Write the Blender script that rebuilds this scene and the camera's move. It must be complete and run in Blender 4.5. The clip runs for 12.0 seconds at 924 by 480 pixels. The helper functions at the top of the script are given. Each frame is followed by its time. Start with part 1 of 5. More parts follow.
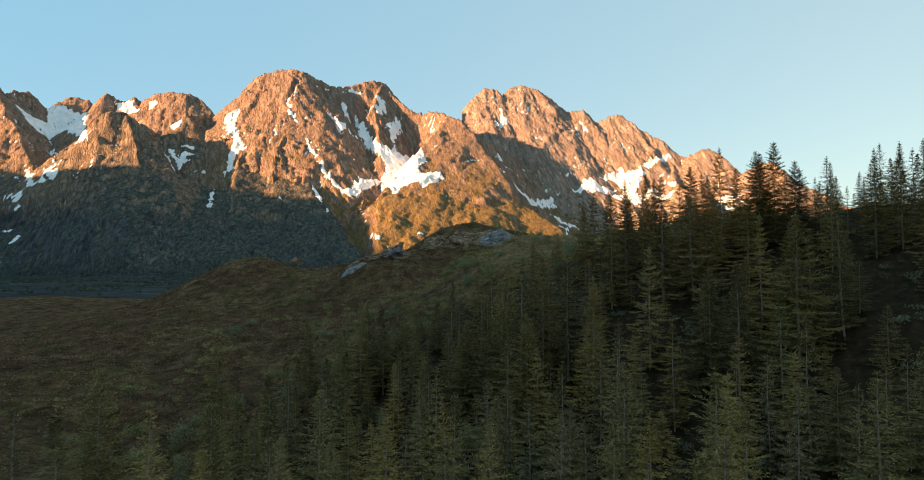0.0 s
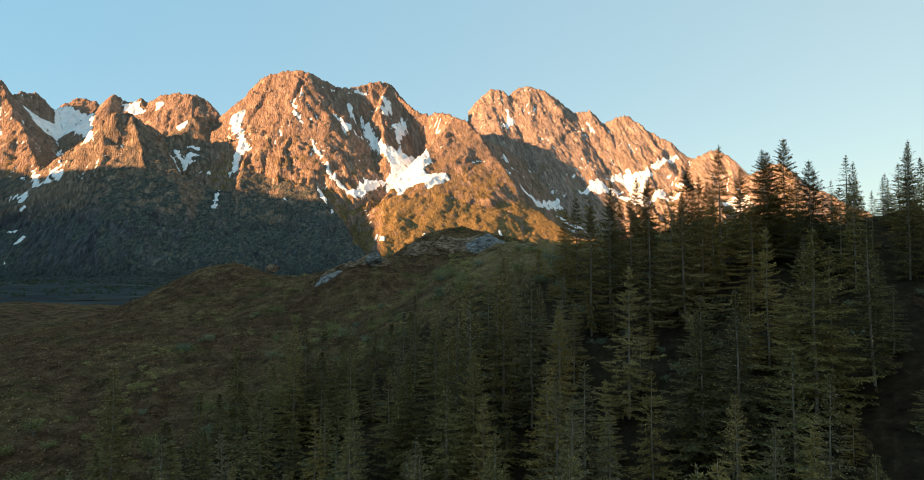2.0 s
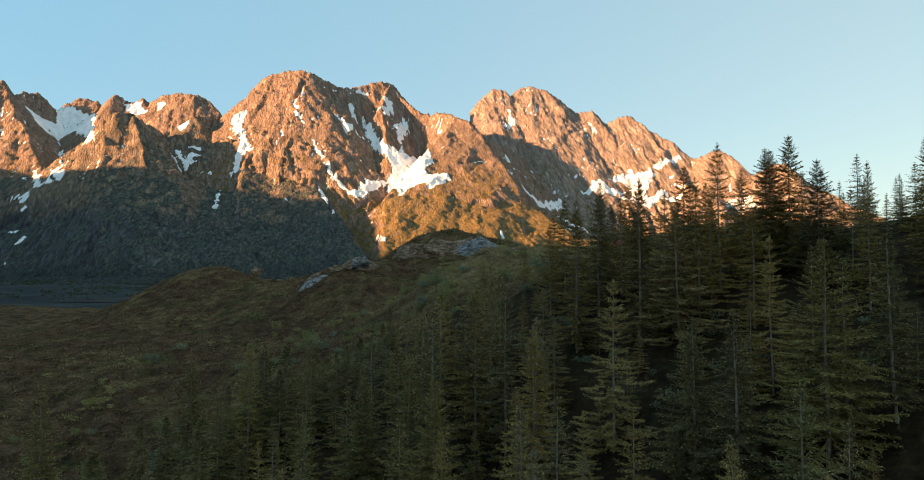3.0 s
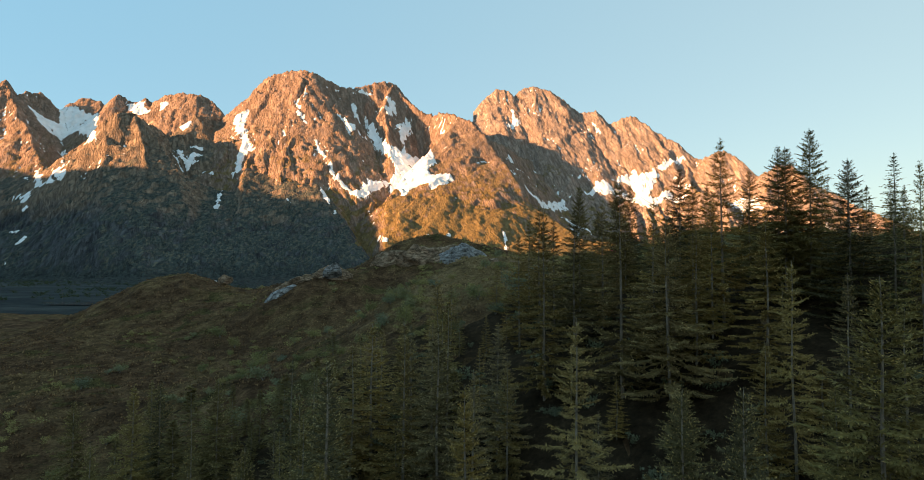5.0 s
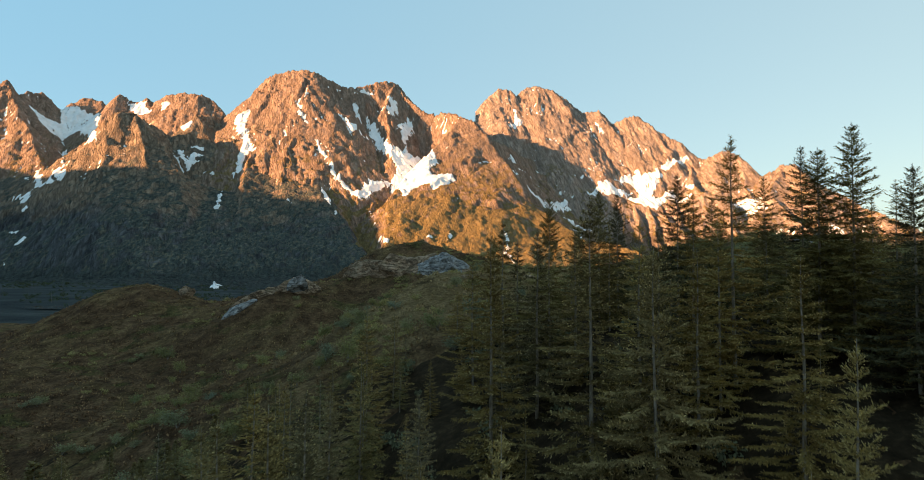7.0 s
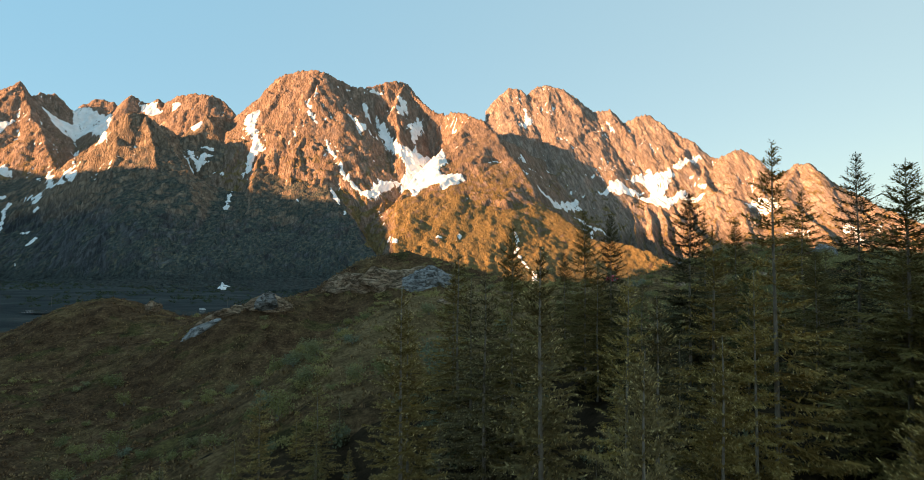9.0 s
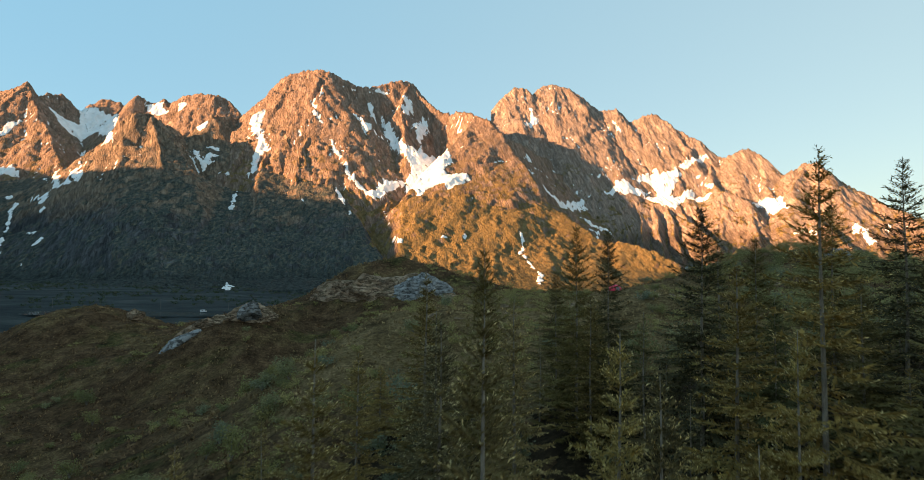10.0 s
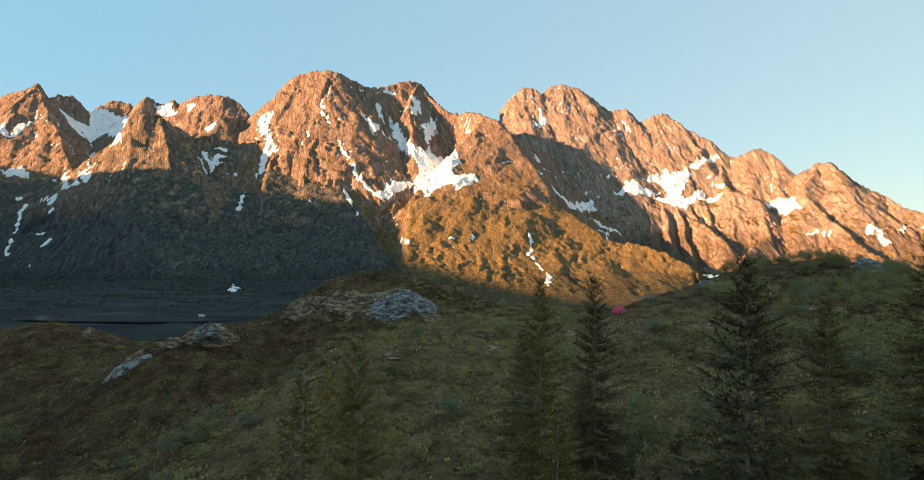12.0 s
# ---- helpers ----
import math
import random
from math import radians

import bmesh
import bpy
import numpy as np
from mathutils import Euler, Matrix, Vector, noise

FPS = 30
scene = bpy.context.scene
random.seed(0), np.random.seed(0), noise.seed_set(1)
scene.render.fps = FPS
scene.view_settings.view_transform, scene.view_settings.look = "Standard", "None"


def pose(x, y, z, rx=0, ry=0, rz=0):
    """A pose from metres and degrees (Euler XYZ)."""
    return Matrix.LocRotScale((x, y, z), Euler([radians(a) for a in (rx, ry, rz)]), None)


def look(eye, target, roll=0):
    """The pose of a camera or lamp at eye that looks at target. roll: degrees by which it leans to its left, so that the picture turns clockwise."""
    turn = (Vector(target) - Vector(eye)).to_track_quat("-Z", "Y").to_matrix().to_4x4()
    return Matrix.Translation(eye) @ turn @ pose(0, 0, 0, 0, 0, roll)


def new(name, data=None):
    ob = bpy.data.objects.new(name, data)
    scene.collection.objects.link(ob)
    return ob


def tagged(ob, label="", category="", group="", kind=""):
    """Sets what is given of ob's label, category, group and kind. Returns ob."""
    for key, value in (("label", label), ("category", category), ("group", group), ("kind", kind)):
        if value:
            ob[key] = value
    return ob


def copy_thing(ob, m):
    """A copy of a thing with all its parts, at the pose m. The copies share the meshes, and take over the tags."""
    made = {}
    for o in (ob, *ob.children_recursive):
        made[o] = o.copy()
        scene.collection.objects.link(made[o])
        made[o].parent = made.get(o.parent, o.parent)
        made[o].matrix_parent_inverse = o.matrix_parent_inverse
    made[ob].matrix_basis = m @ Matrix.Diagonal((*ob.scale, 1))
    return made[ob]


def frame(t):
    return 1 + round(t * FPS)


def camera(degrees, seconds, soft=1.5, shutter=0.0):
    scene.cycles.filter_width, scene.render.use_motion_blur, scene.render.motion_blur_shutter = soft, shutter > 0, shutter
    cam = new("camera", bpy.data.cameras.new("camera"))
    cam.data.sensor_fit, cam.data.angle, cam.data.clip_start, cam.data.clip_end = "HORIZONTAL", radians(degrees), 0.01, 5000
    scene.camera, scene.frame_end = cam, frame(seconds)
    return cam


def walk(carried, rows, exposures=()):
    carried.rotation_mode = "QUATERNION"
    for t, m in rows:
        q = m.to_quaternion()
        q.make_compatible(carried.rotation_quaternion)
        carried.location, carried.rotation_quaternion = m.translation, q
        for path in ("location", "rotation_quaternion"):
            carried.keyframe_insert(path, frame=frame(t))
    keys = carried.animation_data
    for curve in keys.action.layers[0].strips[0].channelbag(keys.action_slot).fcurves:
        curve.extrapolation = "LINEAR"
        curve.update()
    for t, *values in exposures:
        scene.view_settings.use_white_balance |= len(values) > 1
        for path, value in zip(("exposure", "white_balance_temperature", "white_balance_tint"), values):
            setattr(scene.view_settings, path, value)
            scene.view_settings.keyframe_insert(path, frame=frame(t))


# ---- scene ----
# the camera: a slow climbing flight over the tree tops
cam = camera(71.95, 12.0, soft=0.85, shutter=0.4)
PATH = [
    (0.0, pose(0.00, -0.00, 0.00, 92.80, 0.00, -0.00)),
    (0.5, pose(1.86, 3.78, 0.59, 92.82, -0.02, 0.10)),
    (1.0, pose(3.69, 7.51, 1.14, 92.85, -0.06, 0.24)),
    (1.5, pose(5.53, 11.36, 1.77, 92.87, -0.11, 0.45)),
    (2.0, pose(7.38, 15.21, 2.44, 92.90, -0.15, 0.63)),
    (2.5, pose(9.26, 19.13, 3.08, 92.91, -0.17, 0.72)),
    (3.0, pose(11.00, 23.02, 3.68, 92.92, -0.20, 0.84)),
    (5.0, pose(17.19, 38.63, 6.38, 92.95, -0.34, 1.19)),
    (5.5, pose(18.67, 42.70, 7.06, 92.95, -0.39, 1.12)),
    (6.0, pose(20.14, 46.82, 7.74, 92.97, -0.39, 1.28)),
    (6.5, pose(21.63, 51.00, 8.65, 92.96, -0.34, 1.30)),
    (7.0, pose(23.06, 55.18, 9.76, 92.94, -0.37, 1.47)),
    (9.0, pose(28.22, 71.61, 13.66, 92.90, -0.40, 2.46)),
    (9.5, pose(29.32, 75.61, 14.61, 92.87, -0.40, 2.70)),
    (10.0, pose(30.42, 79.70, 15.60, 92.85, -0.44, 2.99)),
    (10.5, pose(31.53, 83.62, 16.48, 92.85, -0.46, 3.30)),
    (11.0, pose(32.55, 87.64, 17.38, 92.87, -0.50, 3.52)),
    (11.5, pose(33.50, 91.81, 18.23, 92.87, -0.52, 3.68)),
    (12.0, pose(34.46, 96.00, 19.00, 92.88, -0.48, 3.82)),
]
EXPOSURE = 1.6
walk(cam, PATH, [(0.0, EXPOSURE, 8600, 11), (12.0, EXPOSURE, 8600, 11)])

# low evening sun from behind and to the left; the valley lies in the shade of the ridge behind
SUN_AZ, SUN_EL = 58.0, 10.0          # degrees left of straight behind, and above the horizon
to_sun = Vector((-math.sin(radians(SUN_AZ)) * math.cos(radians(SUN_EL)), -math.cos(radians(SUN_AZ)) * math.cos(radians(SUN_EL)), math.sin(radians(SUN_EL))))
sun = new("sun", bpy.data.lights.new("sun", "SUN"))
sun.data.energy, sun.data.angle, sun.data.color = 6.2, radians(0.7), (1.0, 0.59, 0.345)
sun.matrix_world = look((0, 0, 300), Vector((0, 0, 300)) - to_sun)

world = bpy.data.worlds.new("evening_sky")
scene.world = world
world.use_nodes = True
wn, wl = world.node_tree.nodes, world.node_tree.links
sky = wn.new("ShaderNodeTexSky")
sky.sky_type, sky.sun_disc = "NISHITA", False
sky.sun_elevation = radians(SUN_EL)
sky.sun_rotation = math.atan2(to_sun.x, to_sun.y)
sky.altitude, sky.air_density, sky.dust_density, sky.ozone_density = 0, 1.0, 0.5, 1.3
even = wn.new("ShaderNodeMix")          # thin high haze evens out the sky, paler towards the east
even.data_type = "RGBA"
even.inputs["Factor"].default_value = 0.75
toward, axes, east = wn.new("ShaderNodeTexCoord"), wn.new("ShaderNodeSeparateXYZ"), wn.new("ShaderNodeMapRange")
east.inputs["From Min"].default_value, east.inputs["From Max"].default_value = -0.6, 0.6
haze = wn.new("ShaderNodeMix")
haze.data_type = "RGBA"
haze.inputs[6].default_value, haze.inputs[7].default_value = (0.64, 1.89, 3.30, 1), (1.16, 1.99, 2.74, 1)
wl.new(toward.outputs["Generated"], axes.inputs[0])
wl.new(axes.outputs["X"], east.inputs["Value"])
wl.new(east.outputs[0], haze.inputs["Factor"])
wl.new(haze.outputs[2], even.inputs[7])
wl.new(sky.outputs[0], even.inputs[6])
wl.new(even.outputs[2], wn["Background"].inputs[0])
wn["Background"].inputs[1].default_value = 0.107

# ---- vectorised noise ----
def lattice(ix, iy, seed):
    h = (ix.astype(np.int64) * 374761393 + iy.astype(np.int64) * 668265263 + seed * 974634777) & 0xFFFFFFFF
    h = ((h ^ (h >> 13)) * 1274126177) & 0xFFFFFFFF
    return ((h ^ (h >> 16)) & 0xFFFF) / 65535.0


def vnoise(x, y, seed=0):
    """Smooth gradient noise, about -1 to 1."""
    x, y = np.asarray(x, float), np.asarray(y, float)
    ix, iy = np.floor(x), np.floor(y)
    fx, fy = x - ix, y - iy
    sx, sy = fx * fx * fx * (fx * (fx * 6 - 15) + 10), fy * fy * fy * (fy * (fy * 6 - 15) + 10)
    v = []
    for j in (0, 1):
        for i in (0, 1):
            a = lattice(ix + i, iy + j, seed) * 2 * math.pi
            v.append(np.cos(a) * (fx - i) + np.sin(a) * (fy - j))
    return 1.5 * ((v[0] * (1 - sx) + v[1] * sx) * (1 - sy) + (v[2] * (1 - sx) + v[3] * sx) * sy)


def fbm(x, y, octaves=4, seed=0, gain=0.5):
    out, amp = 0.0, 1.0
    for k in range(octaves):
        out = out + amp * vnoise(x * 2 ** k, y * 2 ** k, seed + 17 * k)
        amp *= gain
    return out


def ridged(x, y, octaves=4, seed=0, gain=0.5):
    """Sharp crests, 0 to about 2."""
    out, amp = 0.0, 1.0
    for k in range(octaves):
        out = out + amp * (1 - np.abs(vnoise(x * 2 ** k, y * 2 ** k, seed + 31 * k))) ** 2
        amp *= gain
    return out


def smooth(a, b, x):
    t = np.clip((x - a) / (b - a), 0, 1)
    return t * t * (3 - 2 * t)


# ---- materials ----
class Nodes:
    """A short way to write a node material."""

    def __init__(self, name):
        self.m = bpy.data.materials.new(name)
        self.m.use_nodes = True
        self.n, self.l = self.m.node_tree.nodes, self.m.node_tree.links
        self.b = self.n["Principled BSDF"]

    def put(self, socket, v):
        if isinstance(v, bpy.types.NodeSocket):
            self.l.new(v, socket)
        else:
            socket.default_value = v

    def pos(self):
        return self.n.new("ShaderNodeNewGeometry").outputs["Position"]

    def up(self):
        s = self.n.new("ShaderNodeSeparateXYZ")
        self.l.new(self.n.new("ShaderNodeNewGeometry").outputs["Normal"], s.inputs[0])
        return s.outputs["Z"]

    def height(self):
        s = self.n.new("ShaderNodeSeparateXYZ")
        self.l.new(self.pos(), s.inputs[0])
        return s.outputs["Z"]

    def ahead(self):
        s = self.n.new("ShaderNodeSeparateXYZ")
        self.l.new(self.pos(), s.inputs[0])
        return s.outputs["Y"]

    def local(self):
        return self.n.new("ShaderNodeTexCoord").outputs["Object"]

    def any_object(self):
        return self.n.new("ShaderNodeObjectInfo").outputs["Random"]

    def island(self):
        return self.n.new("ShaderNodeNewGeometry").outputs["Random Per Island"]

    def noise(self, scale, detail=4, rough=0.55, co=None, stretch=None, warp=0.0, turn=0.0):
        t = self.n.new("ShaderNodeTexNoise")
        t.inputs["Scale"].default_value, t.inputs["Detail"].default_value = scale, detail
        t.inputs["Roughness"].default_value, t.inputs["Distortion"].default_value = rough, warp
        co = co or self.pos()
        if turn:
            lean = self.n.new("ShaderNodeMapping")
            lean.inputs["Rotation"].default_value = (0, turn, 0)
            self.l.new(co, lean.inputs[0])
            co = lean.outputs[0]
        if stretch:
            mp = self.n.new("ShaderNodeMapping")
            mp.inputs["Scale"].default_value = stretch
            self.l.new(co, mp.inputs[0])
            co = mp.outputs[0]
        self.l.new(co, t.inputs["Vector"])
        return t.outputs["Fac"]

    def math(self, op, a, b=0.0):
        k = self.n.new("ShaderNodeMath")
        k.operation = op
        self.put(k.inputs[0], a)
        self.put(k.inputs[1], b)
        return k.outputs[0]

    def span(self, v, a, b, lo=0.0, hi=1.0):
        k = self.n.new("ShaderNodeMapRange")
        k.interpolation_type = "SMOOTHSTEP"
        for s, x in zip(k.inputs[:5], (v, a, b, lo, hi)):
            self.put(s, x)
        return k.outputs[0]

    def ramp(self, v, *stops):
        k = self.n.new("ShaderNodeValToRGB")
        e = k.color_ramp.elements
        while len(e) < len(stops):
            e.new(0.5)
        for el, (p, c) in zip(e, stops):
            el.position, el.color = p, (*c, 1)
        self.l.new(v, k.inputs[0])
        return k.outputs[0]

    def mix(self, f, a, b, kind="MIX"):
        k = self.n.new("ShaderNodeMix")
        k.data_type, k.blend_type = "RGBA", kind
        self.put(k.inputs["Factor"], f)
        for s, v in ((k.inputs[6], a), (k.inputs[7], b)):
            self.put(s, (*v, 1) if isinstance(v, tuple) and len(v) == 3 else v)
        return k.outputs[2]

    def bump(self, v, strength, depth):
        k = self.n.new("ShaderNodeBump")
        k.inputs["Strength"].default_value, k.inputs["Distance"].default_value = strength, depth
        self.l.new(v, k.inputs["Height"])
        self.l.new(k.outputs[0], self.b.inputs["Normal"])

    def thin(self, color, share):
        """Lets part of the light through, as leaves do."""
        t, mx = self.n.new("ShaderNodeBsdfTranslucent"), self.n.new("ShaderNodeMixShader")
        self.put(t.inputs[0], color)
        mx.inputs[0].default_value = share
        self.l.new(self.b.outputs[0], mx.inputs[1])
        self.l.new(t.outputs[0], mx.inputs[2])
        self.l.new(mx.outputs[0], self.n["Material Output"].inputs[0])

    def done(self, color, rough=0.9, **more):
        self.put(self.b.inputs["Base Color"], (*color, 1) if isinstance(color, tuple) else color)
        self.put(self.b.inputs["Roughness"], rough)
        self.b.inputs["Specular IOR Level"].default_value = more.get("spec", 0.25)
        if "metal" in more:
            self.b.inputs["Metallic"].default_value = more["metal"]
        return self.m


def rock_wall(name, dark, mid_tone, light, turf_dark, turf_mid, turf_light, foot_dark, foot_light, wood_dark, wood_light, steep):
    k = Nodes(name)

    def seam(stretch, width, detail=6):
        """Thin dark clefts along the middle of a noise."""
        n = k.noise(1.0, detail, 0.5, stretch=stretch, warp=0.4, turn=0.35)
        return k.span(k.math("ABSOLUTE", k.math("SUBTRACT", n, 0.5)), 0.0, width)

    big, mid = k.noise(0.006, 6), k.noise(1.0, 5, 0.6, stretch=(0.12, 0.05, 0.04))
    streak = k.noise(1.0, 6, 0.58, stretch=(0.075, 0.016, 0.010), turn=0.35)
    wide, fine, ledge = seam((0.026, 0.008, 0.006), 0.03), seam((0.085, 0.018, 0.012), 0.05), seam((0.012, 0.012, 0.05), 0.03)
    relief = k.math("MULTIPLY", k.math("MULTIPLY", wide, fine), k.span(ledge, 0.0, 1.0, 0.45, 1.0))
    stone = k.ramp(mid, (0.28, dark), (0.5, mid_tone), (0.72, light))
    stone = k.mix(k.span(k.noise(1.0, 5, 0.6, stretch=(0.035, 0.007, 0.005), turn=0.35), 0.5, 0.66, 0.0, 0.4), stone, dark)
    stone = k.mix(k.span(streak, 0.42, 0.56), k.mix(0.45, stone, tuple(c * 0.6 for c in dark)), stone)
    stone = k.mix(k.span(big, 0.4, 0.65, 0, 0.3), stone, mid_tone)
    turf = k.ramp(k.noise(0.07, 6, 0.62, stretch=(1.6, 0.8, 0.6)), (0.36, turf_dark), (0.5, turf_mid), (0.64, turf_light))
    low = k.span(k.math("ADD", k.height(), k.math("MULTIPLY", big, 500)), 1120, 480)
    flat = k.span(k.math("ADD", k.up(), k.math("MULTIPLY", k.noise(0.022, 6, 0.62, stretch=(1.5, 0.8, 0.6)), 1.1)), k.span(k.height(), 50, 500, 0.86 + steep, 1.1 + 0.3 * steep), k.span(k.height(), 50, 500, 1.1 + steep, 1.3 + 0.3 * steep))
    # separate foot tones; M_CLIFF uses them to paint blue-grey haze over its shaded foot
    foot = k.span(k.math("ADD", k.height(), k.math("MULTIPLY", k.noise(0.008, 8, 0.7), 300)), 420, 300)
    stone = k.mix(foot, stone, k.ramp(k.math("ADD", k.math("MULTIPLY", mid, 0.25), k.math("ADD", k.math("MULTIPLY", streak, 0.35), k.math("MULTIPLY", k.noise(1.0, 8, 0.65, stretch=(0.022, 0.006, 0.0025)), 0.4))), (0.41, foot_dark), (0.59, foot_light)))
    stone = k.mix(k.span(relief, 0.0, 0.8, 0.32, 0.0), stone, tuple(c * 0.5 for c in foot_dark))
    color = k.mix(k.math("MULTIPLY", low, flat), stone, turf)
    birch = k.ramp(k.noise(0.1, 6, 0.65), (0.38, wood_dark), (0.64, wood_light))
    color = k.mix(k.span(k.math("ADD", k.height(), k.math("MULTIPLY", k.noise(0.012, 8, 0.7), 160)), 130, 60), color, birch)
    k.bump(k.math("ADD", k.math("MULTIPLY", relief, 1.3), k.math("ADD", k.math("MULTIPLY", streak, 0.9), k.math("MULTIPLY", k.noise(1.0, 5, 0.55, stretch=(0.16, 0.06, 0.05), turn=0.35), 1.0))), 1.0, 3.8)
    return k.done(color, 0.92, spec=0.12)


def snow_cover():
    k = Nodes("old_snow")
    c = k.ramp(k.noise(0.03, 6, 0.6), (0.3, (0.70, 0.69, 0.68)), (0.6, (0.86, 0.86, 0.86)))
    k.bump(k.noise(0.06, 6), 0.5, 3)
    return k.done(c, 0.7)


def heath_zones(k):
    """Where dark heather, dry grass and green crowberry grow."""
    dry = k.span(k.noise(0.05, 7, 0.65, warp=0.5), 0.50, 0.58)
    # paler grass spreads round this point, its edge broken up by noise
    far = k.n.new("ShaderNodeVectorMath")
    far.operation = "DISTANCE"
    far.inputs[1].default_value = (36, 180, 8)
    k.l.new(k.pos(), far.inputs[0])
    lawn = k.span(k.math("ADD", far.outputs["Value"], k.math("MULTIPLY", k.noise(0.06, 6, 0.65), 44)), 82, 52)
    green = k.math("MULTIPLY", k.span(k.noise(0.075, 7, 0.68, co=k.pos(), stretch=(1, 1.4, 1)), 0.55, 0.63), k.span(lawn, 0.0, 1.0, 1.0, 0.4))
    return dry, green, lawn


def heath():
    k = Nodes("heath")
    dry, green, lawn = heath_zones(k)
    b, c = k.noise(0.3, 8, 0.7), k.noise(2.2, 6, 0.7)
    heather = k.ramp(b, (0.32, (0.055, 0.030, 0.017)), (0.5, (0.160, 0.089, 0.048)), (0.68, (0.31, 0.18, 0.096)))
    grass = k.ramp(b, (0.32, (0.072, 0.043, 0.021)), (0.5, (0.20, 0.122, 0.060)), (0.68, (0.36, 0.228, 0.115)))
    pale_grass = k.ramp(b, (0.32, (0.14, 0.090, 0.042)), (0.5, (0.33, 0.215, 0.103)), (0.68, (0.50, 0.34, 0.175)))
    crowberry = k.ramp(b, (0.32, (0.045, 0.039, 0.017)), (0.5, (0.128, 0.102, 0.042)), (0.68, (0.235, 0.182, 0.070)))
    col = k.mix(k.math("MULTIPLY", lawn, 0.8), k.mix(green, k.mix(dry, heather, grass), crowberry), pale_grass)
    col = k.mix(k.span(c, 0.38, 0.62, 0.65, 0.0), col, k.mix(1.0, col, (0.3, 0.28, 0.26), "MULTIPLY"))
    # valley grass, its colour shifted to the blue-grey of shaded, misty distance
    hazy_meadow = k.ramp(k.noise(0.012, 8, 0.7), (0.35, (0.026, 0.034, 0.036)), (0.55, (0.052, 0.063, 0.062)), (0.75, (0.115, 0.12, 0.108)))
    col = k.mix(k.math("MULTIPLY", k.span(k.height(), -22.9, -23.8), k.span(k.ahead(), 330, 460)), col, hazy_meadow)
    k.bump(k.math("ADD", c, k.math("MULTIPLY", b, 2.5)), 1.0, 0.8)
    return k.done(col, 0.95, spec=0.03)


def outcrop(name, dark, mid_tone, light, lichen):
    k = Nodes(name)
    n, f = k.noise(0.6, 9, 0.7), k.noise(3.5, 7, 0.75)
    crack = k.math("ABSOLUTE", k.math("SUBTRACT", k.noise(0.5, 5, 0.6, stretch=(1, 1, 2.5), warp=0.8), 0.5))
    c = k.ramp(n, (0.34, dark), (0.5, mid_tone), (0.66, light))
    c = k.mix(k.span(f, 0.5, 0.66, 0, 0.4), c, dark)
    c = k.mix(k.span(k.noise(1.1, 8, 0.75), 0.47, 0.58, 0, 0.8 * lichen), c, (0.35, 0.265, 0.18))
    c = k.mix(k.span(crack, 0.0, 0.03, 0.85, 0.0), c, (0.03, 0.025, 0.018))
    moss = k.math("MULTIPLY", k.span(k.noise(0.35, 7, 0.72), 0.48, 0.55), k.span(k.up(), 0.3, 0.75, 0, lichen))
    c = k.mix(moss, c, (0.13, 0.085, 0.04))
    k.bump(k.math("ADD", n, k.math("ADD", k.math("MULTIPLY", f, 0.5), k.span(crack, 0.0, 0.06))), 1.0, 0.45)
    return k.done(c, 0.9, spec=0.12)


def needles(name, *tints):
    k = Nodes(name)
    tint = k.ramp(k.any_object(), *tints)
    c = k.mix(k.span(k.island(), 0.0, 1.0, 0.0, 0.75), tint, k.mix(1.0, tint, (0.45, 0.42, 0.40), "MULTIPLY"))
    c = k.mix(k.span(k.noise(1.5, 3, co=k.local()), 0.55, 0.75, 0, 0.6), c, k.mix(1.0, c, (1.7, 1.5, 1.1), "MULTIPLY"))
    k.thin(c, 0.08)
    return k.done(c, 0.7, spec=0.06)


def bark(name, dark, light):
    k = Nodes(name)
    n = k.noise(7, 6, 0.7, co=k.local(), stretch=(1, 1, 0.35))
    k.bump(n, 0.8, 0.02)
    return k.done(k.ramp(n, (0.3, dark), (0.7, light)), 0.9)


def leaves(name, *tints):
    k = Nodes(name)
    tint = k.ramp(k.any_object(), *tints)
    c = k.mix(k.span(k.island(), 0, 1, 0, 0.8), tint, k.mix(1.0, tint, (0.5, 0.5, 0.46), "MULTIPLY"))
    k.thin(c, 0.48)
    return k.done(c, 0.7, spec=0.08)


def tufts():
    k = Nodes("heather_tufts")
    dry, green, lawn = heath_zones(k)
    a = k.ramp(k.island(), (0.0, (0.07, 0.039, 0.021)), (0.5, (0.18, 0.098, 0.054)), (1.0, (0.33, 0.19, 0.10)))
    g = k.ramp(k.island(), (0.0, (0.11, 0.068, 0.033)), (0.5, (0.255, 0.158, 0.078)), (1.0, (0.42, 0.268, 0.135)))
    b = k.ramp(k.island(), (0.0, (0.056, 0.048, 0.021)), (0.5, (0.140, 0.112, 0.044)), (1.0, (0.245, 0.188, 0.072)))
    pale = k.ramp(k.island(), (0.0, (0.16, 0.104, 0.05)), (0.5, (0.34, 0.222, 0.106)), (1.0, (0.50, 0.335, 0.17)))
    return k.done(k.mix(k.math("MULTIPLY", lawn, 0.8), k.mix(green, k.mix(dry, a, g), b), pale), 0.9, spec=0.03)


